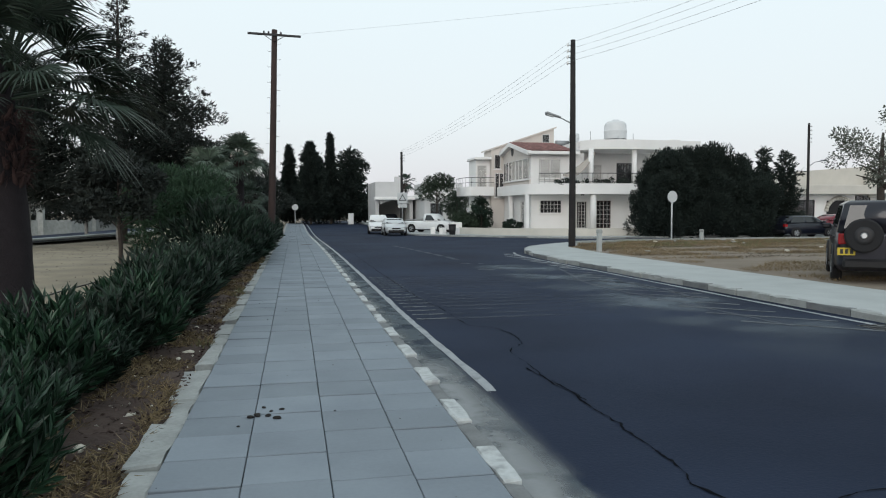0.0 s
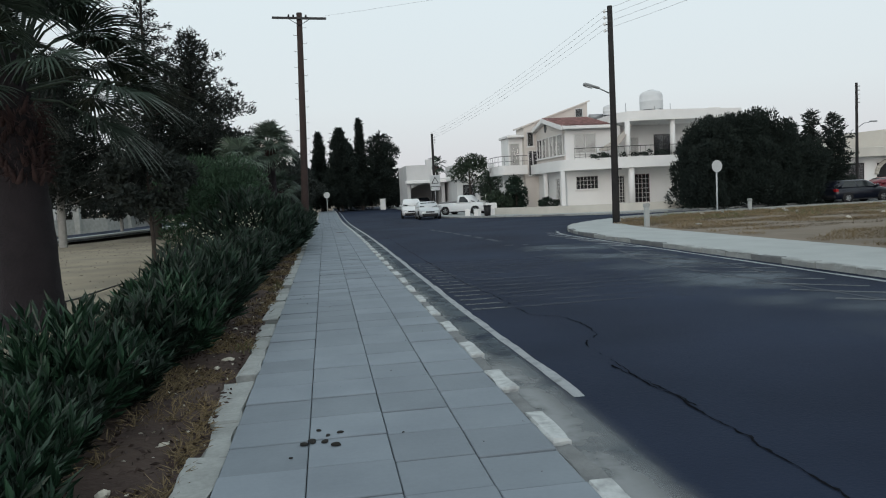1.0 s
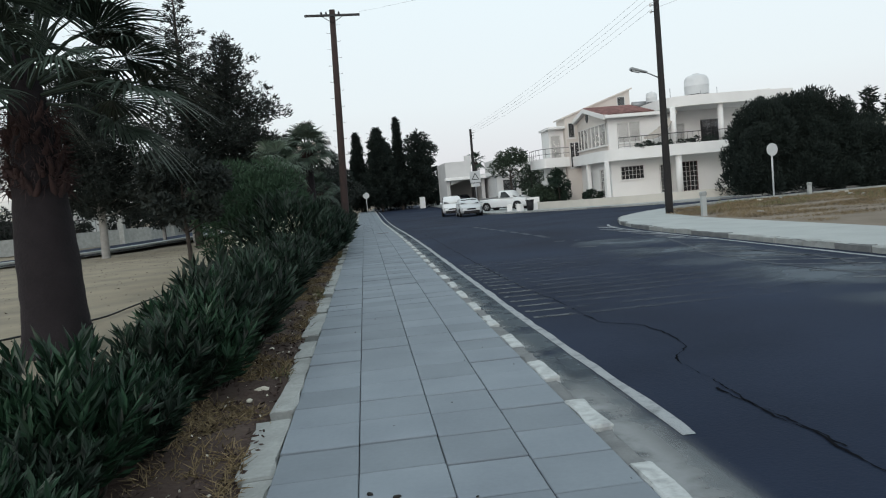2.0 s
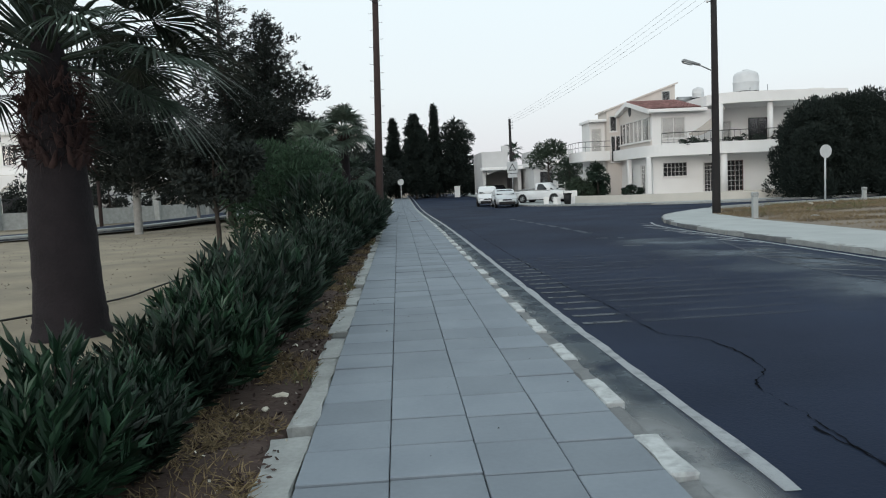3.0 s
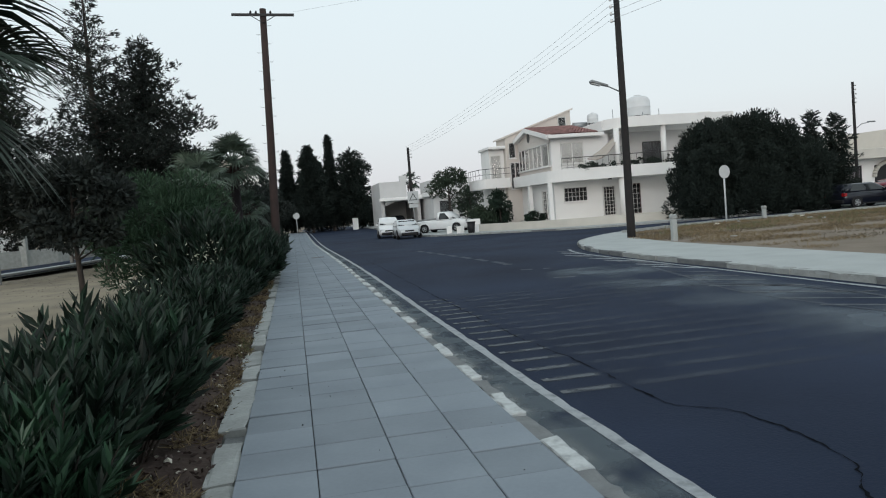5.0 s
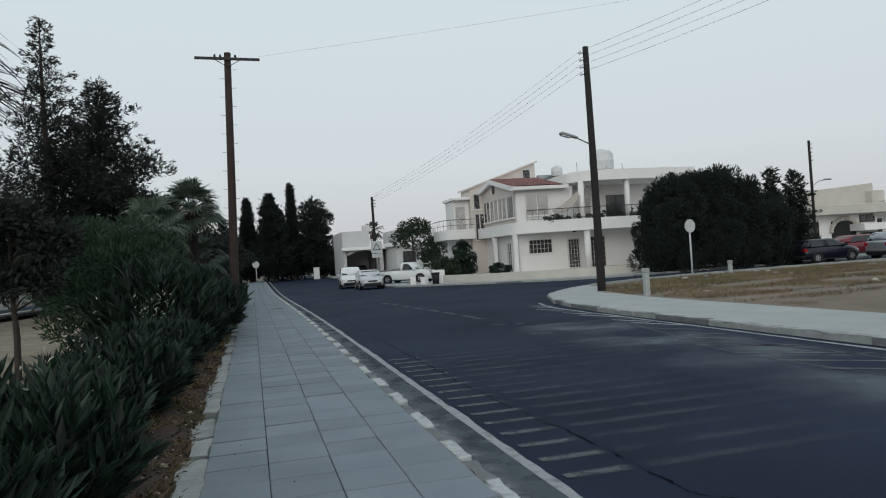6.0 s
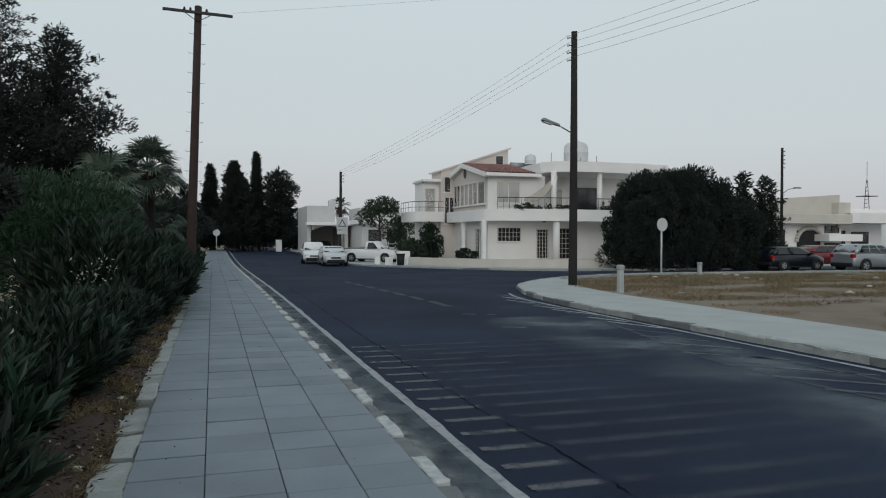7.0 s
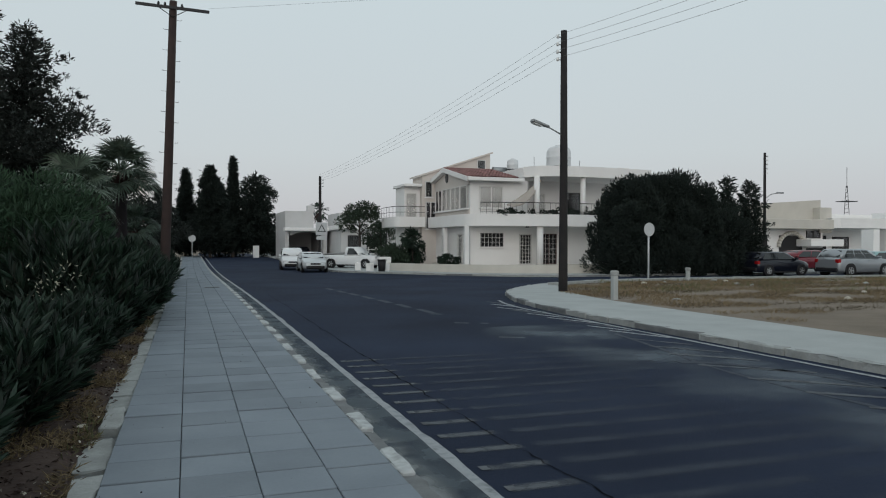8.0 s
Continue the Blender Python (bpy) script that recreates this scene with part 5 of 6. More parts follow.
crown_tree("street_tree", pose(15.9, 18.0, -0.05), 4.4, 2.3, 1.5, 5200, GREYLEAF, "sparse grey-green tree at the lot's side", 0.085, 107, 0.12, 30, None, "street trees")
# plants in the balcony troughs
for i in range(16):
    x = HX + 1.9 + i * 0.5
    crown_tree("potted_plant", pose(x, HY - 1.45 - 0.12 * math.sin(i * 2), 3.09), 1.02 + 0.12 * math.sin(i * 3), 0.2, 0.42, 420, OLEANDER_DARK, "small potted plant behind the balcony rail", 0.14, 120 + i, 0.02, 8, None, "balcony plants")

# ---- cars ----


def paint(name, col, metal=0.3, rough=0.3):
    m = mat(name, col, tuple(c * 0.92 for c in col), rough=rough, metal=metal, scale=2, fine=8, bump=0)
    m.node_tree.nodes["Principled BSDF"].inputs["Coat Weight"].default_value = 0.5
    return m


RUBBER = mat("tyre_rubber", (0.018, 0.018, 0.02), rough=0.85, bump=0.1)
RIM = mat("alloy_rim", (0.5, 0.51, 0.52), rough=0.35, metal=0.7, bump=0)
BLACK_TRIM = mat("black_trim", (0.015, 0.015, 0.017), rough=0.6, bump=0)
LAMP_CLEAR = mat("lamp_clear", (0.6, 0.62, 0.64), rough=0.15, metal=0.2, bump=0)
LAMP_RED = mat("lamp_red", (0.32, 0.012, 0.015), rough=0.2, bump=0)
PLATE_YELLOW = mat("plate_yellow", (0.62, 0.46, 0.04), rough=0.5, bump=0)
PLATE_BAR = mat("plate_bar", (0.03, 0.03, 0.03), rough=0.5, bump=0)


def loft(rings, mat_i=0):
    bm = BM()
    R = [[bm.verts.new(p) for p in r] for r in rings]
    for a, b in zip(R, R[1:]):
        n = len(a)
        for k in range(n):
            bm.faces.new((a[k], a[(k + 1) % n], b[(k + 1) % n], b[k])).smooth = True
    bm.faces.new(R[0][::-1])
    bm.faces.new(R[-1])
    bmesh.ops.recalc_face_normals(bm, faces=bm.faces)
    return bm


def wheel(parent, x, y, r, side):
    bm = BM()
    prof = [(r * 0.62, -0.10), (r * 0.93, -0.11), (r, -0.07), (r, 0.07), (r * 0.93, 0.11), (r * 0.62, 0.10)]
    n = 26
    R = [[bm.verts.new((q * math.cos(2 * math.pi * k / n), t, q * math.sin(2 * math.pi * k / n))) for k in range(n)] for q, t in prof]
    for a, b in zip(R, R[1:]):
        for k in range(n):
            bm.faces.new((a[k], a[(k + 1) % n], b[(k + 1) % n], b[k])).smooth = True
    bmesh.ops.recalc_face_normals(bm, faces=bm.faces)
    w = part("wheel", bm, RUBBER, parent, at=pose(x, y, r))
    bm = BM()
    s = side
    for k in range(5):
        a = 2 * math.pi * k / 5
        add_box(bm, 0.05, r * 0.62, s * 0.06 if s > 0 else s * 0.09, s * 0.09 if s > 0 else s * 0.06, -0.035, 0.035, 0, Matrix.Rotation(a, 4, "Y"))
    bmesh.ops.create_cone(bm, cap_ends=True, segments=14, radius1=0.07, radius2=0.05, depth=0.05, matrix=pose(0, s * 0.08, 0, 90, 0, 0))
    ring = [(r * 0.6 * math.cos(2 * math.pi * k / 20), s * 0.085, r * 0.6 * math.sin(2 * math.pi * k / 20)) for k in range(21)]
    add_tube(bm, ring, 0.018, 5, False)
    part("rim", bm, RIM, w)
    part("brake_disc", tube([(0, s * 0.0, 0), (0, s * 0.03, 0)], r * 0.58, 18), BLACK_TRIM, w)
    return w


def car(at, paint_mat, label, L=4.4, Wd=1.8, H=1.5, hood=0.95, nose=0.72, belt=0.98, tail=1.0, cab=(-2.0, 1.05), roof=(-1.55, 0.15), r=0.32, category="car", pillars=2, plate=False, spare=False):
    """Heads along +x. Lower body, cabin, glass, wheels, lamps, bumpers and mirrors."""
    b = base("car" if category == "car" else category.replace(" ", "_"), at, label, category, "parked vehicles")
    h, w = L / 2, Wd / 2
    st = [(-h, 0.80, 0.36, tail * 0.86), (-h + 0.06, 0.9, 0.28, tail * 0.97), (-h + 0.3, 0.97, 0.24, tail), (-h * 0.4, 1.0, 0.2, belt + 0.02), (0.1, 1.0, 0.2, belt), (cab[1], 0.99, 0.2, hood + 0.03),
          (h * 0.72, 0.96, 0.22, hood * 0.95), (h - 0.22, 0.88, 0.25, nose + 0.08), (h - 0.05, 0.78, 0.3, nose - 0.05), (h, 0.68, 0.36, nose - 0.16)]
    rings = []
    for x, k, z0, z1 in st:
        a = w * k
        rings.append([(x, -a * 0.9, z0), (x, -a, z0 + 0.14), (x, -a * 1.0, (z0 + z1) * 0.55), (x, -a * 0.965, z1 - 0.07), (x, -a * 0.9, z1), (x, 0, z1 + 0.02),
                      (x, a * 0.9, z1), (x, a * 0.965, z1 - 0.07), (x, a, (z0 + z1) * 0.55), (x, a, z0 + 0.14), (x, a * 0.9, z0)])
    body = part("body", loft(rings), paint_mat, b)
    c0, c1 = cab
    r0, r1 = roof
    zb = belt - 0.04

    def side_x(t, front):
        return (c1 + (r1 - c1) * t) if front else (c0 + (r0 - c0) * t)
    rings = []
    for t, z in ((0, zb), (0.5, zb + (H - zb) * 0.55), (0.85, H - 0.09), (1.0, H - 0.015)):
        ww = w * (0.93 - 0.17 * t)
        f, q = side_x(t, True), side_x(t, False)
        if t == 1.0:
            f, q, ww = f - 0.12, q + 0.1, ww - 0.09
        rings.append([(q, -ww, z), (q + 0.15, -ww - 0.01, z), (f - 0.15, -ww - 0.01, z), (f, -ww * 0.94, z), (f + 0.03 * (1 - t), 0, z), (f, ww * 0.94, z), (f - 0.15, ww + 0.01, z), (q + 0.15, ww + 0.01, z), (q, ww, z), (q - 0.03, 0, z)])
    cabin = part("cabin", loft(rings), paint_mat, b)

    def ww(t):
        return w * (0.93 - 0.17 * t) + 0.018
    lo, hi = 0.12, 0.84
    zl, zh = zb + (H - zb) * 0.13, zb + (H - zb) * 0.83
    for s in (-1, 1):
        n = pillars
        xs0 = [side_x(lo, False) + 0.2, side_x(lo, True) - 0.22]
        xs1 = [side_x(hi, False) + 0.2, side_x(hi, True) - 0.22]
        for k in range(n):
            a0, a1 = xs0[0] + (xs0[1] - xs0[0]) * k / n + 0.03, xs0[0] + (xs0[1] - xs0[0]) * (k + 1) / n - 0.03
            b0, b1 = xs1[0] + (xs1[1] - xs1[0]) * k / n + 0.03, xs1[0] + (xs1[1] - xs1[0]) * (k + 1) / n - 0.03
            bm = BM()
            f = bm.faces.new([bm.verts.new(p) for p in ((a0, s * ww(lo), zl), (a1, s * ww(lo), zl), (b1, s * ww(hi), zh), (b0, s * ww(hi), zh))])
            rr = bmesh.ops.extrude_face_region(bm, geom=[f])
            for v in rr["geom"]:
                if isinstance(v, bmesh.types.BMVert):
                    v.co.y -= s * 0.03
            part("side_window", bm, CAR_GLASS, cabin)
            part("door_handle", boxm(a0 + 0.1, a0 + 0.27, s * w * 0.995 - 0.012, s * w * 0.995 + 0.012, belt - 0.16, belt - 0.13, 0.004), paint_mat, body)
        bm = BM()
        add_box(bm, c1 - 0.32, c1 - 0.14, min(s * w * 0.95, s * (w + 0.16)), max(s * w * 0.95, s * (w + 0.16)), belt + 0.0, belt + 0.13, 0.03)
        part("mirror", bm, paint_mat, body)
        part("sill_trim", boxm(-h * 0.45, h * 0.45, s * w * 0.97 - 0.02, s * w * 0.97 + 0.02, 0.2, 0.28, 0.005), BLACK_TRIM, body)
    for front, nm in ((True, "windscreen"), (False, "rear_window")):
        s = 1 if front else -1
        bm = BM()
        k = 0.022 * s
        f = bm.faces.new([bm.verts.new(p) for p in ((side_x(lo, front) + k, -ww(lo) * 0.86, zl), (side_x(lo, front) + k, ww(lo) * 0.86, zl), (side_x(hi, front) + k, ww(hi) * 0.84, zh), (side_x(hi, front) + k, -ww(hi) * 0.84, zh))])
        rr = bmesh.ops.extrude_face_region(bm, geom=[f])
        for v in rr["geom"]:
            if isinstance(v, bmesh.types.BMVert):
                v.co.x -= 0.05 * s
        part(nm, bm, CAR_GLASS, cabin)
    for x in (-h * 0.61, h * 0.62):
        for s in (-1, 1):
            bm = BM()
            ar = [(x + (r + 0.055) * math.cos(a * math.pi / 12), s * (w * 0.985), r + (r + 0.055) * math.sin(a * math.pi / 12)) for a in range(-1, 14)]
            add_tube(bm, ar, 0.03, 6)
            part("arch_trim", bm, BLACK_TRIM, body)
            part("arch", tube([(x, s * (w - 0.15), r), (x, s * (w + 0.004), r)], r + 0.04, 22), BLACK_TRIM, body)
            wheel(b, x, s * (w - 0.085), r, s)
    for s in (-1, 1):
        part("headlight", boxm(h - 0.34, h - 0.05, s * w * 0.62 - 0.17, s * w * 0.62 + 0.17, nose - 0.16, nose + 0.01, 0.03), LAMP_CLEAR, b)
        part("tail_light", boxm(-h - 0.012, -h + 0.2, s * w * 0.78 - 0.13, s * w * 0.78 + 0.12, tail * 0.72, tail * 0.92, 0.02), LAMP_RED, b)
    part("front_bumper", boxm(h - 0.25, h + 0.035, -w * 0.7, w * 0.7, 0.26, 0.5, 0.05), BLACK_TRIM, b)
    part("grille", boxm(h - 0.12, h + 0.012, -w * 0.38, w * 0.38, nose - 0.16, nose - 0.05, 0.01), BLACK_TRIM, b)
    part("rear_bumper", boxm(-h - 0.05, -h + 0.2, -w * 0.82, w * 0.82, 0.3, 0.52, 0.05), BLACK_TRIM, b)
    if plate:
        pl = part("number_plate", boxm(-h - 0.075, -h - 0.055, 0.5, 0.84, 0.6, 0.76, 0.004), PLATE_YELLOW, b)
        for k in range(3):
            part("plate_mark", boxm(-h - 0.079, -h - 0.0752, 0.54 + 0.095 * k, 0.6 + 0.095 * k, 0.63, 0.73), PLATE_BAR, pl)
    if spare:
        sp = part("spare_wheel", tube([(-h - 0.28, 0.36, 1.02), (-h - 0.25, 0.36, 1.02), (-h - 0.06, 0.36, 1.02), (-h - 0.03, 0.36, 1.02)], [0.32, 0.36, 0.36, 0.32], 24), RUBBER, b)
        part("rim", tube([(-h - 0.262, 0.36, 1.02), (-h - 0.285, 0.36, 1.02), (-h - 0.286, 0.36, 1.02)], [0.2, 0.19, 0.1], 20), DARKSTEEL, sp)
        part("hub", tube([(-h - 0.31, 0.36, 1.02), (-h - 0.287, 0.36, 1.02)], [0.05, 0.075], 14), RIM, sp)
    return b


SILVER = paint("silver_paint", (0.30, 0.32, 0.34), 0.5)
PALE_SILVER = paint("pale_silver_paint", (0.52, 0.54, 0.56), 0.3)
WHITE_CAR = paint("white_paint", (0.72, 0.73, 0.74), 0.0)
NAVY = paint("navy_paint", (0.009, 0.011, 0.019), 0.2)
RED = paint("dark_red_paint", (0.17, 0.018, 0.03), 0.2)
TEAL = paint("teal_paint", (0.22, 0.36, 0.37), 0.3)
BLACKBLUE = paint("black_blue_paint", (0.009, 0.010, 0.018), 0.2)
SUVK = dict(L=4.5, Wd=1.86, H=1.64, hood=1.06, nose=0.86, belt=1.08, tail=1.12, cab=(-2.12, 1.1), roof=(-1.65, 0.15), r=0.36, pillars=3)
GV = lambda y: gz(y) - 0.12
car(pose(37.5, 42.0, GV(42), 0, 0, 2), SILVER, "silver compact sport utility car in the side street", category="car", **SUVK)
car(pose(33.8, 44.5, GV(44.5), 0, 0, 2), NAVY, "dark navy hatchback parked beside the evergreen hedge", L=4.2, H=1.48)
car(pose(38.2, 47.3, gz(47.3), 0, 0, 182), RED, "dark red small car parked along the street", L=3.9, H=1.46)
car(pose(41.6, 44.5, GV(44.5), 0, 0, 188), TEAL, "pale teal rounded hatchback parked in the street", L=3.7, Wd=1.7, H=1.5, hood=0.92, cab=(-1.85, 1.25), roof=(-1.0, 0.1), pillars=1)
car(pose(8.0, 61.5, GV(61.5), 0, 0, -92), PALE_SILVER, "pale silver saloon parked facing the junction", L=4.3, H=1.44)
car(pose(7.3, 67.0, GV(67), 0, 0, -95), WHITE_CAR, "white tall estate car parked behind the saloon", L=4.4, H=1.7, cab=(-2.1, 1.3), roof=(-1.9, 0.5), hood=1.0, belt=1.05, tail=1.1, pillars=3)
car(pose(13.17, 15.2, -0.02, 0, 0, 53), BLACKBLUE, "dark off-road car with rear spare wheel on the lot", L=4.2, Wd=1.8, H=1.78, hood=1.1, nose=0.95, belt=1.12, tail=1.15, cab=(-2.06, 0.95), roof=(-1.95, 0.2), r=0.37, pillars=2, plate=True, spare=True)
car(pose(11.5, 94, GV(94), 0, 0, 100), NAVY, "dark car standing under the carport", L=4.2, H=1.45)
# pickup with a loaded bed
pk = car(pose(11.9, 65.6, gz(65.6), 0, 0, -40), WHITE_CAR, "white pickup truck with a loaded open bed", L=4.9, Wd=1.75, H=1.68, hood=1.0, nose=0.9, belt=1.0, tail=0.98, cab=(-0.35, 1.25), roof=(-0.25, 0.55), r=0.34, pillars=1, category="pickup truck")
bm = BM()
for k in range(7):
    add_tube(bm, [(-2.3, -0.6 + k * 0.2, 1.04 + 0.02 * (k % 2)), (-0.45, -0.55 + k * 0.18, 1.12 + 0.03 * (k % 3))], 0.06, 6)
tagged(part("load", bm, mat("load_cloth", (0.12, 0.13, 0.14), (0.3, 0.3, 0.29), rough=0.9, scale=5)), kind="stuff").parent = pk

# ---- low house along the side street ----
b = base("low_house", pose(0, 0, 0), "single-storey white and cream house with arches and flat roof", "house")
LY, LG = 54.0, -0.3
part("wall", boxm(38.6, 47.6, LY, LY + 9, LG - 0.2, 3.5), WHITE, b)
part("cream_block", wall_poly([(40.6, 3.62), (47.9, 3.62), (47.9, 5.25), (40.6, 4.75)], "x", LY + 0.5, LY + 8), TAN, b)
part("fascia", boxm(38.2, 47.4, LY - 1.3, LY + 0.3, 2.85, 3.6, 0.03), TAN, b)
part("chimney", boxm(47.1, 48.3, LY - 0.2, LY + 1.4, 2.6, 4.6), TAN, b)
part("porch_wall", boxm(47.6, 54.2, LY + 2.2, LY + 9, LG - 0.2, 3.4), WHITE, b)
part("porch_roof", prism([(47.3, LY - 1.2), (47.9, LY - 1.5), (54.0, LY - 1.2), (54.6, LY - 0.8), (54.6, LY + 9), (48.0, LY + 9), (48.0, LY)], 2.95, 3.75), WHITE, b)
part("roof_slab", boxm(49.2, 54.0, LY + 1, LY + 8, 3.75, 4.15, 0.03), WHITE, b)
part("door_canopy", boxm(44.9, 48.2, LY - 1.5, LY - 0.02, 1.5, 2.05, 0.02), WHITE, b)
part("garden_wall", boxm(45.2, 51.2, LY - 3.0, LY - 2.8, LG - 0.2, 0.9), WHITE, b)
for x in (53.4,):
    part("porch_column", boxm(x - 0.3, x + 0.3, LY - 1.1, LY - 0.5, LG - 0.2, 3.05), WHITE, b)
# dark slab on the wall, painted as the shade inside the arched doorway
part("arch_door_shade", prism([(x, y) for x, y in ((43.2, LY - 0.03), (45.5, LY - 0.03), (45.5, LY + 0.2), (43.2, LY + 0.2))], LG, 2.35), ROOM_SHADE, b)
bm = BM()
for k in range(17):
    a = math.pi * k / 16
    p = (44.4 + 1.3 * math.cos(a), LY - 0.1, 1.45 + 1.1 * math.sin(a))
    if k:
        add_tube(bm, [q, p], 0.16, 6)
    q = p
part("arch", bm, TAN, b)
window(b, 2.0, 2.3, S(41.0, LY - 0.02, 0.1), 2, 0, frame=DARKFRAME, sill=False, name="door")
window(b, 1.8, 2.3, S(49.3, LY + 2.18, 0.1), 2, 0, frame=DARKFRAME)
window(b, 1.8, 2.2, S(51.8, LY + 2.18, 0.1), 2, 0, frame=DARKFRAME, sill=False, name="door")
window(b, 1.7, 0.9, S(46.75, LY - 0.02, 0.45), 2, 0, frame=DARKFRAME, sill=False)
window(b, 1.4, 0.6, S(46.6, LY - 0.02, 2.15), 2, 0, frame=DARKFRAME)
water_tank(50.4, LY + 4, 4.15, 0.5, 0.9, "grey roof tank on the low house")
water_tank(66.0, 62, 4.1, 0.4, 0.9, "small tank on the white house roof")
water_tank(68.4, 62, 4.1, 0.45, 1.0, "small tank on the white house roof")
bt = base("antenna_mast", pose(53.4, LY + 3, 4.15), "lattice antenna mast on the low roof", "antenna")
for dx in (-0.3, 0.3):
    part("leg", tube([(dx, 0, 0), (dx * 0.2, 0, 2.6)], 0.025, 5), DARKSTEEL, bt)
for k in range(6):
    part("rung", tube([(-0.3 * (1 - 0.14 * k), 0, 0.35 * k + 0.2), (0.3 * (1 - 0.14 * k), 0, 0.35 * k + 0.35)], 0.02, 5), DARKSTEEL, bt)
part("platform", boxm(-0.7, 0.7, -0.5, 0.5, 1.2, 1.26), DARKSTEEL, bt)
part("mast", tube([(0, 0, 2.4), (0, 0, 4.2)], 0.02, 5), DARKSTEEL, bt)
b = base("white_house", pose(0, 0, 0), "plain white flat-roofed house further along the street", "house")
part("wall", boxm(60, 76, 60, 70, -0.5, 3.9), WHITE, b)
part("plinth_band", boxm(59.9, 76.1, 59.85, 60, 0.35, 0.65), DARKSTEEL, b)
part("stair_head", boxm(66.6, 69.4, 63, 66, 4.1, 4.9), WHITE, b)
part("roof_edge", boxm(59.8, 76.2, 59.8, 70.2, 3.9, 4.1, 0.02), WHITE, b)
for x in (61.5, 64.5, 68.5, 72):
    window(b, 1.2, 1.6, S(x, 59.98, 1.2), 1, 0, frame=DARKFRAME)
# ---- white buildings beyond the parked cars ----
b = base("carport_building", pose(0, 0, 0), "pale building with an arched carport below", "building")
part("upper_wall", boxm(9.6, 12.7, 90, 99, 3.0, 5.2), WHITE_SHADED, b)
part("pier", boxm(9.6, 10.0, 90, 99, -0.3, 3.0), WHITE_SHADED, b)
part("pier", boxm(13.8, 14.2, 90, 99, -0.3, 3.0), WHITE_SHADED, b)
part("roof_deck", boxm(12.7, 14.3, 90, 99, 3.0, 3.3), WHITE_SHADED, b)
part("chimney", boxm(12.2, 13.0, 91.2, 92, 5.2, 5.9, 0.02), WHITE_SHADED, b)
part("back_wall", boxm(10.0, 13.8, 98.6, 99, -0.3, 3.0), WHITE, b)
bm = BM()
n = 12
for k in range(n):
    xa, xb = 10.1 + 3.7 * k / n, 10.1 + 3.7 * (k + 1) / n
    za = 2.45 + 0.5 * math.sin(math.pi * (k + 0.5) / n)
    add_box(bm, xa, xb, 89.9, 90.2, za, 3.0)
part("arched_beam", bm, WHITE_SHADED, b)
part("canopy", boxm(9.4, 14.6, 88.8, 89.98, 3.0, 3.35, 0.03), WHITE, b)
b = base("flat_roof_house", pose(0, 0, 0), "low white house with dark openings and flat roof", "house")
part("wall", boxm(14.6, 24, 84, 95, -0.4, 3.1), WHITE_SHADED, b)
part("roof", boxm(14.2, 24.5, 83.2, 95.5, 3.1, 3.55, 0.03), WHITE, b)
part("upper_wall", boxm(15.2, 20, 88, 95, 3.55, 5.0), WHITE_SHADED, b)
for x, w, h in ((16, 1.4, 1.9), (18.4, 2.2, 2.0), (21.2, 1.6, 1.3)):
    window(b, w, h, S(x, 83.98, 0.6), 2, 0, frame=DARKFRAME)
b = base("garden_fence", pose(12.6, 68.8, gz(69), 0, 0, 12), "white lattice garden fence behind the pickup", "fence")
for k in range(7):
    part("post", boxm(k * 0.7 - 0.03, k * 0.7 + 0.03, -0.03, 0.03, -0.1, 1.6), FRAME, b)
for k in range(4):
    part("rail", boxm(0, 4.2, -0.02, 0.02, 0.4 + 0.33 * k, 0.45 + 0.33 * k), FRAME, b)
b = base("white_cabinet", pose(7.4, 100.5, 0), "small white roadside cabinet", "cabinet")
part("body", boxm(-0.35, 0.35, -0.2, 0.2, -0.12, 1.3, 0.02), PLASTIC_WHITE, b)
part("cap", boxm(-0.4, 0.4, -0.25, 0.25, 1.3, 1.36, 0.01), PLASTIC_WHITE, b)
b = base("litter_bin", pose(12.05, 57.0, gz(57)), "black litter bin at the pavement corner", "bin")
part("body", tube([(0, 0, 0), (0, 0, 0.75)], [0.24, 0.3], 12), BLACK_TRIM, b)
part("rim", tube([(0, 0, 0.75), (0, 0, 0.82)], [0.33, 0.33], 12), BLACK_TRIM, b)
for i, (x, y) in enumerate(((12.6, 58.0), (11.6, 58.6), (11.1, 60.2))):
    bo = base("white_stone", pose(x, y, gz(y), 0, 0, 40 * i), "white-painted stone guarding the pavement", "stone", "guard stones")
    part("stone", rough_stone(-0.2, 0.2, -0.2, 0.2, -0.05, 0.55, random.Random(i), 0.03), WHITE, bo)
b = base("gate_pier", pose(13.05, 60.2, gz(60)), "cream gate pier ending the forecourt wall", "gate pier")
part("shaft", boxm(-0.45, 0.45, -0.3, 0.3, -0.1, 0.95, 0.02), WHITE, b)

# ---- across the park ----
PARK_KERB = smooth_line([(-40, 27), (-28, 32), (-20, 37.2), (-16.5, 41.4), (-14.6, 44.5), (-13.2, 52), (-12, 62), (-11, 80)], 6)
bm = band(PARK_KERB, -0.12, 0.08, 0.9)
tagged(part("park_path_kerb", bm, CONCRETE_PALE), "pale concrete path edge curving through the park", "kerb", kind="structure")
bm = band(PARK_KERB, -0.10, -0.02, 5.0)
tagged(part("park_road", bm, ASPHALT), "narrow asphalt road beyond the park", "road", kind="structure")
b = base("fence_wall", pose(0, 0, 0), "grey garden wall with dark railings on top", "fence")
FW = [(-52, 50), (-34, 57), (-24, 63), (-19, 69), (-16, 78)]
part("wall", band(FW, -0.3, 0.95, 0.25), CONCRETE, b)
part("top_rail", tube([(x, y + 0.1, 1.95) for x, y in FW], 0.03, 5), DARKSTEEL, b)
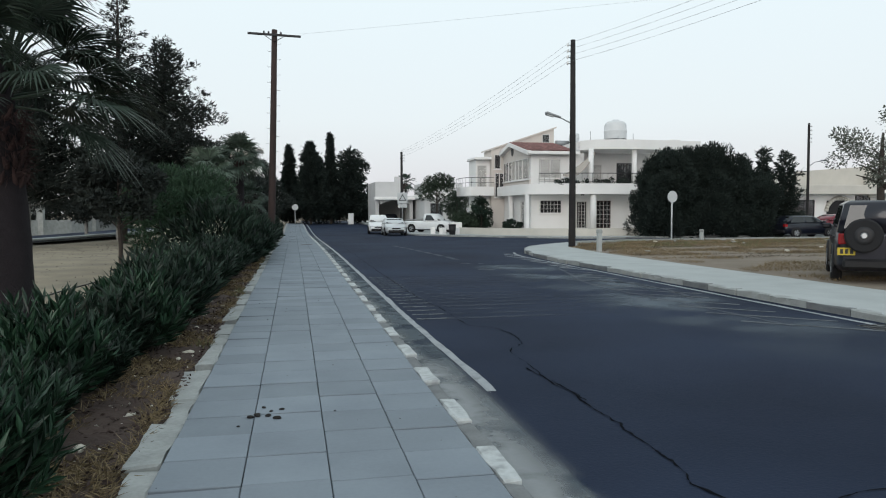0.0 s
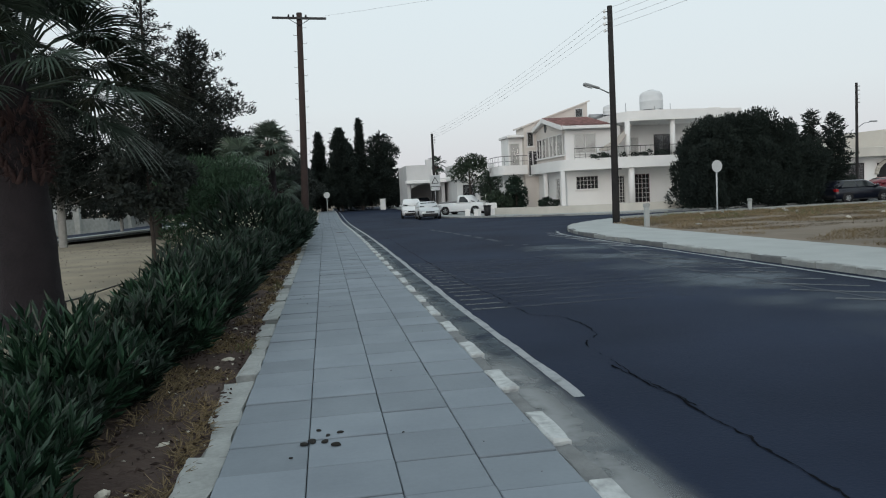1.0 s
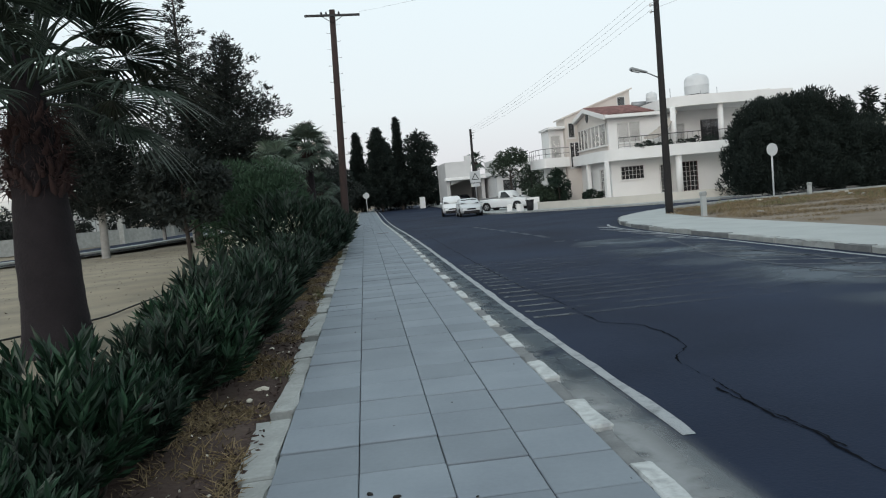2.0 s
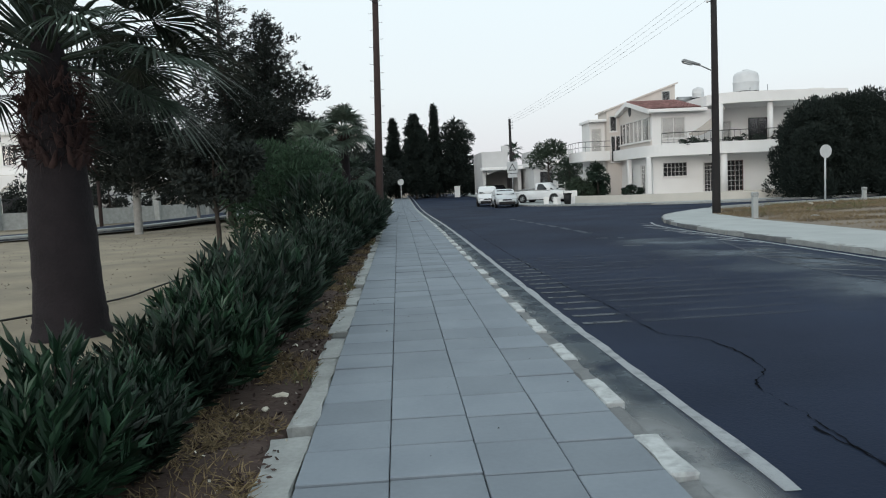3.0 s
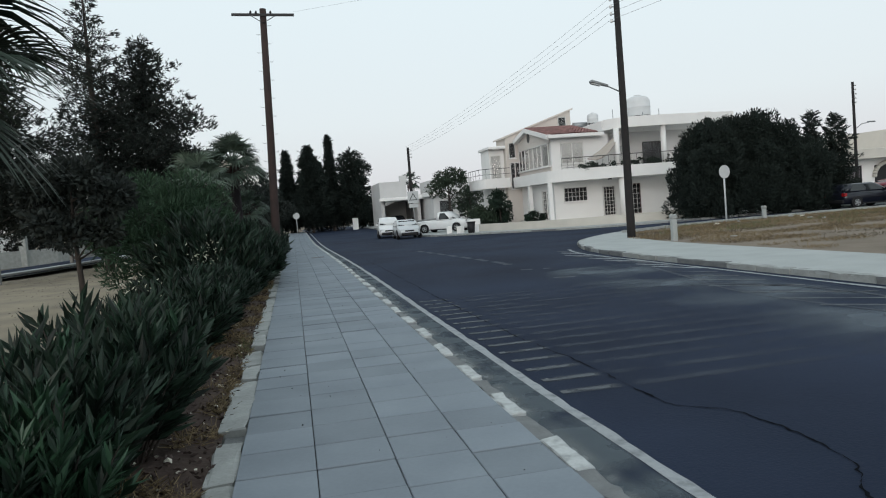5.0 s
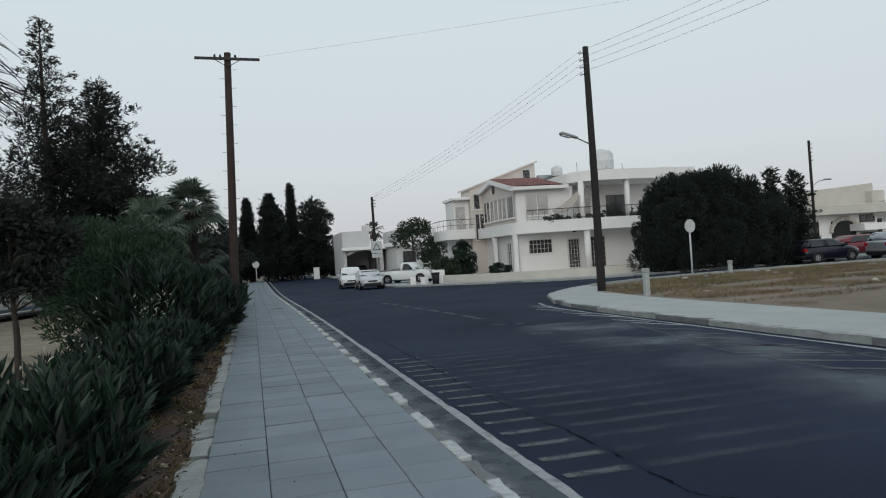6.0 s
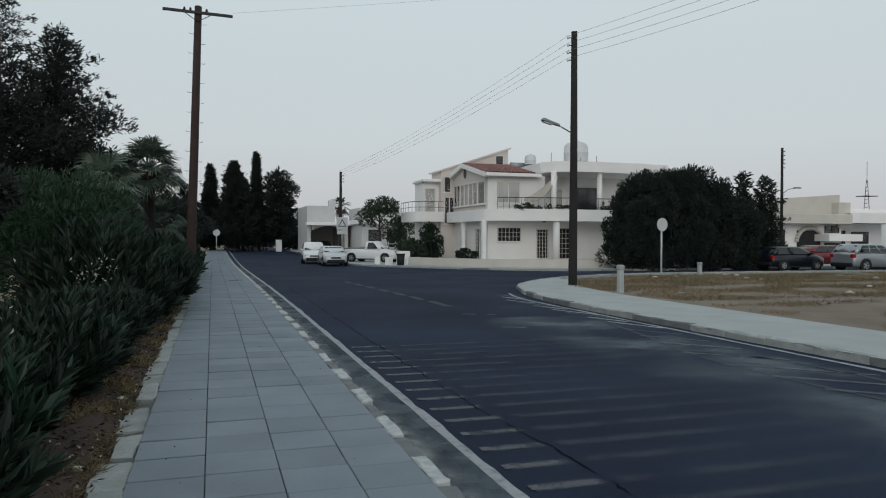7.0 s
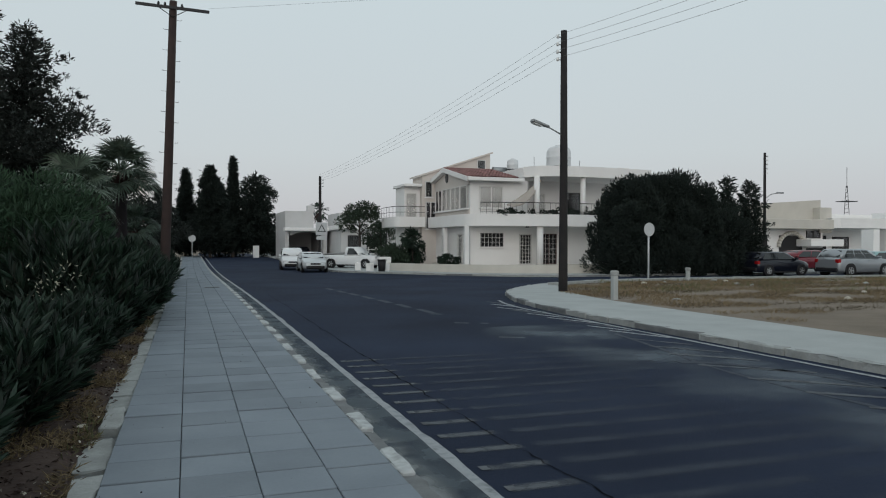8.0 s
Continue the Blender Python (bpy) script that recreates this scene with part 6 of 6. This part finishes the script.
for x, y, a in along(FW, 0.45):
    part("railing_bar", tube([(x, y + 0.1, 0.9), (x, y + 0.1, 1.95)], 0.016, 4), DARKSTEEL, b)
for x, y, a in along(FW, 6.0):
    part("pier", boxm(x - 0.25, x + 0.25, y - 0.2, y + 0.35, -0.3, 2.1, 0.02), CONCRETE, b)
for i, (x, y, w) in enumerate(((-34, 59.4, 1.9), (-28.5, 62.5, 2.2), (-24.3, 66, 1.8), (-21.0, 70, 2.2), (-18.0, 74, 2.4), (-15.5, 82, 2.6))):
    crown_tree("garden_shrub", pose(x, y, -0.2), 3.4 + 0.3 * (i % 3), 0.5, w, 3000, CONIFER, "dark garden shrub behind the railings", 0.26, 200 + i, 0.09, 28, None, "garden shrubs")
b = base("park_villa", pose(0, 0, 0), "two-storey white villa with arched porch across the park", "house")
part("wall", boxm(-44, -24.5, 68, 78, -0.3, 7.4), WHITE, b)
part("roof_edge", boxm(-44.3, -24.2, 67.7, 78.3, 7.4, 7.7, 0.03), WHITE, b)
part("porch_wall", boxm(-37, -28.6, 66.4, 67.98, -0.3, 4.0), WHITE, b)
part("string_course", boxm(-44.1, -24.4, 67.88, 67.99, 3.9, 4.1), TAN, b)
for x in (-35, -32.4, -29.8):
    # no hollow here: a thin dark slab gives the porch arch its shade
    part("arch_shade_panel", prism([(x - 0.7, 66.3), (x + 0.7, 66.3), (x + 0.7, 66.39), (x - 0.7, 66.39)], 0.4, 2.4), ROOM_SHADE, b)
    bm = BM()
    q = None
    for k in range(13):
        a = math.pi * k / 12
        p = (x + 0.72 * math.cos(a), 66.33, 2.4 + 0.72 * math.sin(a))
        if q:
            add_tube(bm, [q, p], 0.08, 5)
        q = p
    part("arch", bm, TAN, b)
for x in (-41, -37, -33, -29, -26.4):
    window(b, 1.0, 1.6, S(x, 67.98, 4.9), 2, 0, frame=DARKFRAME)
window(b, 1.0, 1.6, S(-26.4, 67.98, 1.2), 2, 0, frame=DARKFRAME)
b = base("apartment_block", pose(0, 0, 0), "pale apartment block with balconies behind the trees", "building")
part("wall", boxm(-14, -5.0, 92, 104, -0.3, 9.0), CREAM, b)
for z in (3.0, 6.0, 9.0):
    part("balcony_slab", boxm(-8.5, -3.7, 90.6, 96, z - 0.1, z + 0.12), WHITE, b)
for z in (3.12, 6.12):
    part("balcony_front", boxm(-8.4, -3.8, 90.6, 90.72, z, z + 0.9), WHITE, b)
    window(b, 2.2, 2.1, S(-6.6, 91.98, z), 2, 0, frame=DARKFRAME, sill=False, name="door")
b = base("gate_lamp_pier", pose(-21.0, 50.5, -0.1), "white gate pier with a domed cap", "gate pier")
part("shaft", boxm(-0.4, 0.4, -0.4, 0.4, -0.1, 2.2, 0.03), WHITE, b)
part("dome", tube([(0, 0, 2.2), (0, 0, 2.35), (0, 0, 2.6), (0, 0, 2.72)], [0.5, 0.46, 0.3, 0.05], 16), WHITE, b)
line_pole("utility_pole", -19.6, 52.0, 8.5, 0.12, 0.09, "slim dark pole by the park road")
tagged(part("irrigation_pipe", tube([(x, y, -0.05) for x, y in smooth_line([(-9, 8.5), (-6.6, 12.6), (-5.07, 14.9), (-4.8, 16.7), (-4.5, 21.8), (-4.9, 28)], 6)], 0.016, 6), BLACK_TRIM), "black irrigation pipe lying on the sand", "pipe")

# ---- small things on the ground ----
rs = np.random.RandomState(5)
DROP = mat("dark_dropping", (0.018, 0.017, 0.016), rough=0.9)


def scatter(name, n, box, material, L, w, up, label, category, z=-0.03, keep=None):
    P = np.stack([rs.uniform(box[0], box[1], n), rs.uniform(box[2], box[3], n), np.zeros(n)], 1)
    if keep:
        P = P[[bool(keep(x, y)) for x, y, _ in P]]
    P[:, 2] = [z + gz(y) for y in P[:, 1]]
    ob = blades(name, P, unit(rs, len(P)) * np.array([1, 1, 0.3]) + np.array([0, 0, up]), rs.uniform(0.5, 1.2, len(P)) * L, w, material, 0.03)
    return tagged(ob, label, category, kind="stuff")


patchy = lambda x, y: noise.noise((x * 0.9, y * 0.7, 3)) > -0.05
scatter("straw", 48000, (-1.85, -1.2, 1, 40), DRYGRASS, 0.13, 0.0045, 0.25, "dry straw over the planting soil", "straw", -0.04, lambda x, y: noise.noise((x * 1.5, y * 1.1, 3)) > 0.0)
scatter("dark_specks", 90, (-0.98, 0.93, 2, 26), DROP, 0.018, 0.006, 0.02, "dark specks of dirt on the paving", "dirt", 0.003)
scatter("dead_leaves", 4200, (-1.85, -1.18, 1, 30), PALM_DEAD, 0.06, 0.012, 0.05, "fallen brown leaves on the soil", "leaves", -0.02)
scatter("pale_chips", 420, (-1.8, -1.16, 1, 30), LITTER, 0.035, 0.011, 0.05, "small pale chips of litter on the soil", "litter", -0.02)
scatter("edge_weeds", 1500, (-1.34, -1.16, 9, 34), WEED, 0.11, 0.006, 1.0, "thin weeds growing along the edging", "weeds", -0.05, lambda x, y: noise.noise((x, y * 0.6, 33)) > 0.12)
scatter("dry_grass", 170000, (11.2, 50, 14, 37.3), DRYGRASS, 0.15, 0.006, 0.7, "tufts of dry yellow grass over the lot", "grass", -0.04, lambda x, y: noise.noise((x * 0.35, y * 0.5, 9)) + 0.018 * (y - 24) > -0.02 and x > 11.3 + max(0, (y - 30) * 0.5))
scatter("green_weeds", 6500, (11.6, 50, 27, 37.0), WEED, 0.3, 0.012, 1.0, "low green weeds along the lot's kerb", "weeds", -0.04, lambda x, y: noise.noise((x * 0.4, y * 0.8, 19)) > 0.18 and x > 12 + max(0, (y - 29) * 0.55))
scatter("brown_scrub", 80000, (11.4, 50, 22, 37.3), SCRUB, 0.13, 0.007, 0.6, "low brown withered scrub over the lot", "scrub", -0.04, lambda x, y: noise.noise((x * 0.28, y * 0.6, 41)) + 0.02 * (y - 29) > 0.02 and x > 11.5 + max(0, (y - 30) * 0.5))
scatter("park_leaves", 1400, (-14, -4.3, 8, 45), PALM_DEAD, 0.06, 0.01, 0.08, "scattered dead leaves on the park sand", "leaves", -0.08)


def pebble(name, x, y, z, s, material, label, category, group, seed):
    bm = BM()
    bmesh.ops.create_icosphere(bm, subdivisions=2, radius=1)
    for v in bm.verts:
        v.co *= 1 + 0.35 * noise.noise(v.co * 1.3 + Vector((seed, 0, 0)))
        v.co = Vector((v.co.x * s[0], v.co.y * s[1], v.co.z * s[2]))
        v.co.z = max(v.co.z, -s[2] * 0.4)
    return tagged(part(name, bm, material, at=pose(x, y, z + gz(y) + s[2] * 0.4, 0, 0, seed * 50)), label, category, group)


for i, (x, y, k) in enumerate(((-0.33, 5.78, 1.0), (-0.40, 5.86, 0.8), (-0.48, 5.88, 1.1), (-0.53, 5.84, 0.9), (-0.30, 6.02, 0.7), (-0.38, 5.98, 0.6), (-0.44, 6.1, 0.6), (-0.6, 5.62, 0.4), (0.1, 5.9, 0.3))):
    pebble("dark_clod", x, y, 0.0, (0.034 * k, 0.024 * k, 0.014 * k), DROP, "small dark clod lying on the paving", "clod", "dark clods", i)
for i, (x, y, k) in enumerate(((-1.36, 8.75, 0.85), (-1.42, 8.45, 0.5), (-1.5, 10.6, 0.7), (-1.36, 12.9, 0.6), (-1.45, 6.2, 0.6), (-1.6, 5.4, 0.8), (-1.4, 4.3, 0.9), (-1.33, 15.3, 0.6))):
    pebble("pale_stone", x, y, -0.04, (0.045 * k, 0.075 * k, 0.04 * k), LITTER, "pale broken stone on the planting soil", "stone", "pale stones", 20 + i)
for i in range(26):
    x, y = rs.uniform(13, 40), rs.uniform(24, 36.8)
    pebble("rubble", x + max(0, y - 30) * 0.4, y, -0.03, (rs.uniform(0.06, 0.2), rs.uniform(0.06, 0.16), rs.uniform(0.04, 0.1)), LITTER if i % 3 == 0 else CONCRETE, "lump of pale rubble on the dry lot", "rubble", "rubble lumps", 60 + i)
b = base("manhole_cover", pose(0.42, 37.5, gz(37.5)), "small dark square access cover in the pavement", "cover")
part("lid", boxm(-0.26, 0.26, -0.22, 0.22, -0.02, 0.012, 0.004), DARKSTEEL, b)
b = base("drain_grate", pose(8.0, 8.9, -0.12, 0, 0, 0), "dark drain inlet in the far kerb", "drain")
part("frame", boxm(-0.3, 0.3, -0.45, 0.45, -0.02, 0.006, 0.003), DARKSTEEL, b)
for k in range(6):
    part("bar", boxm(-0.26, 0.26, -0.4 + 0.15 * k, -0.34 + 0.15 * k, 0.006, 0.014), BLACK_TRIM, b)
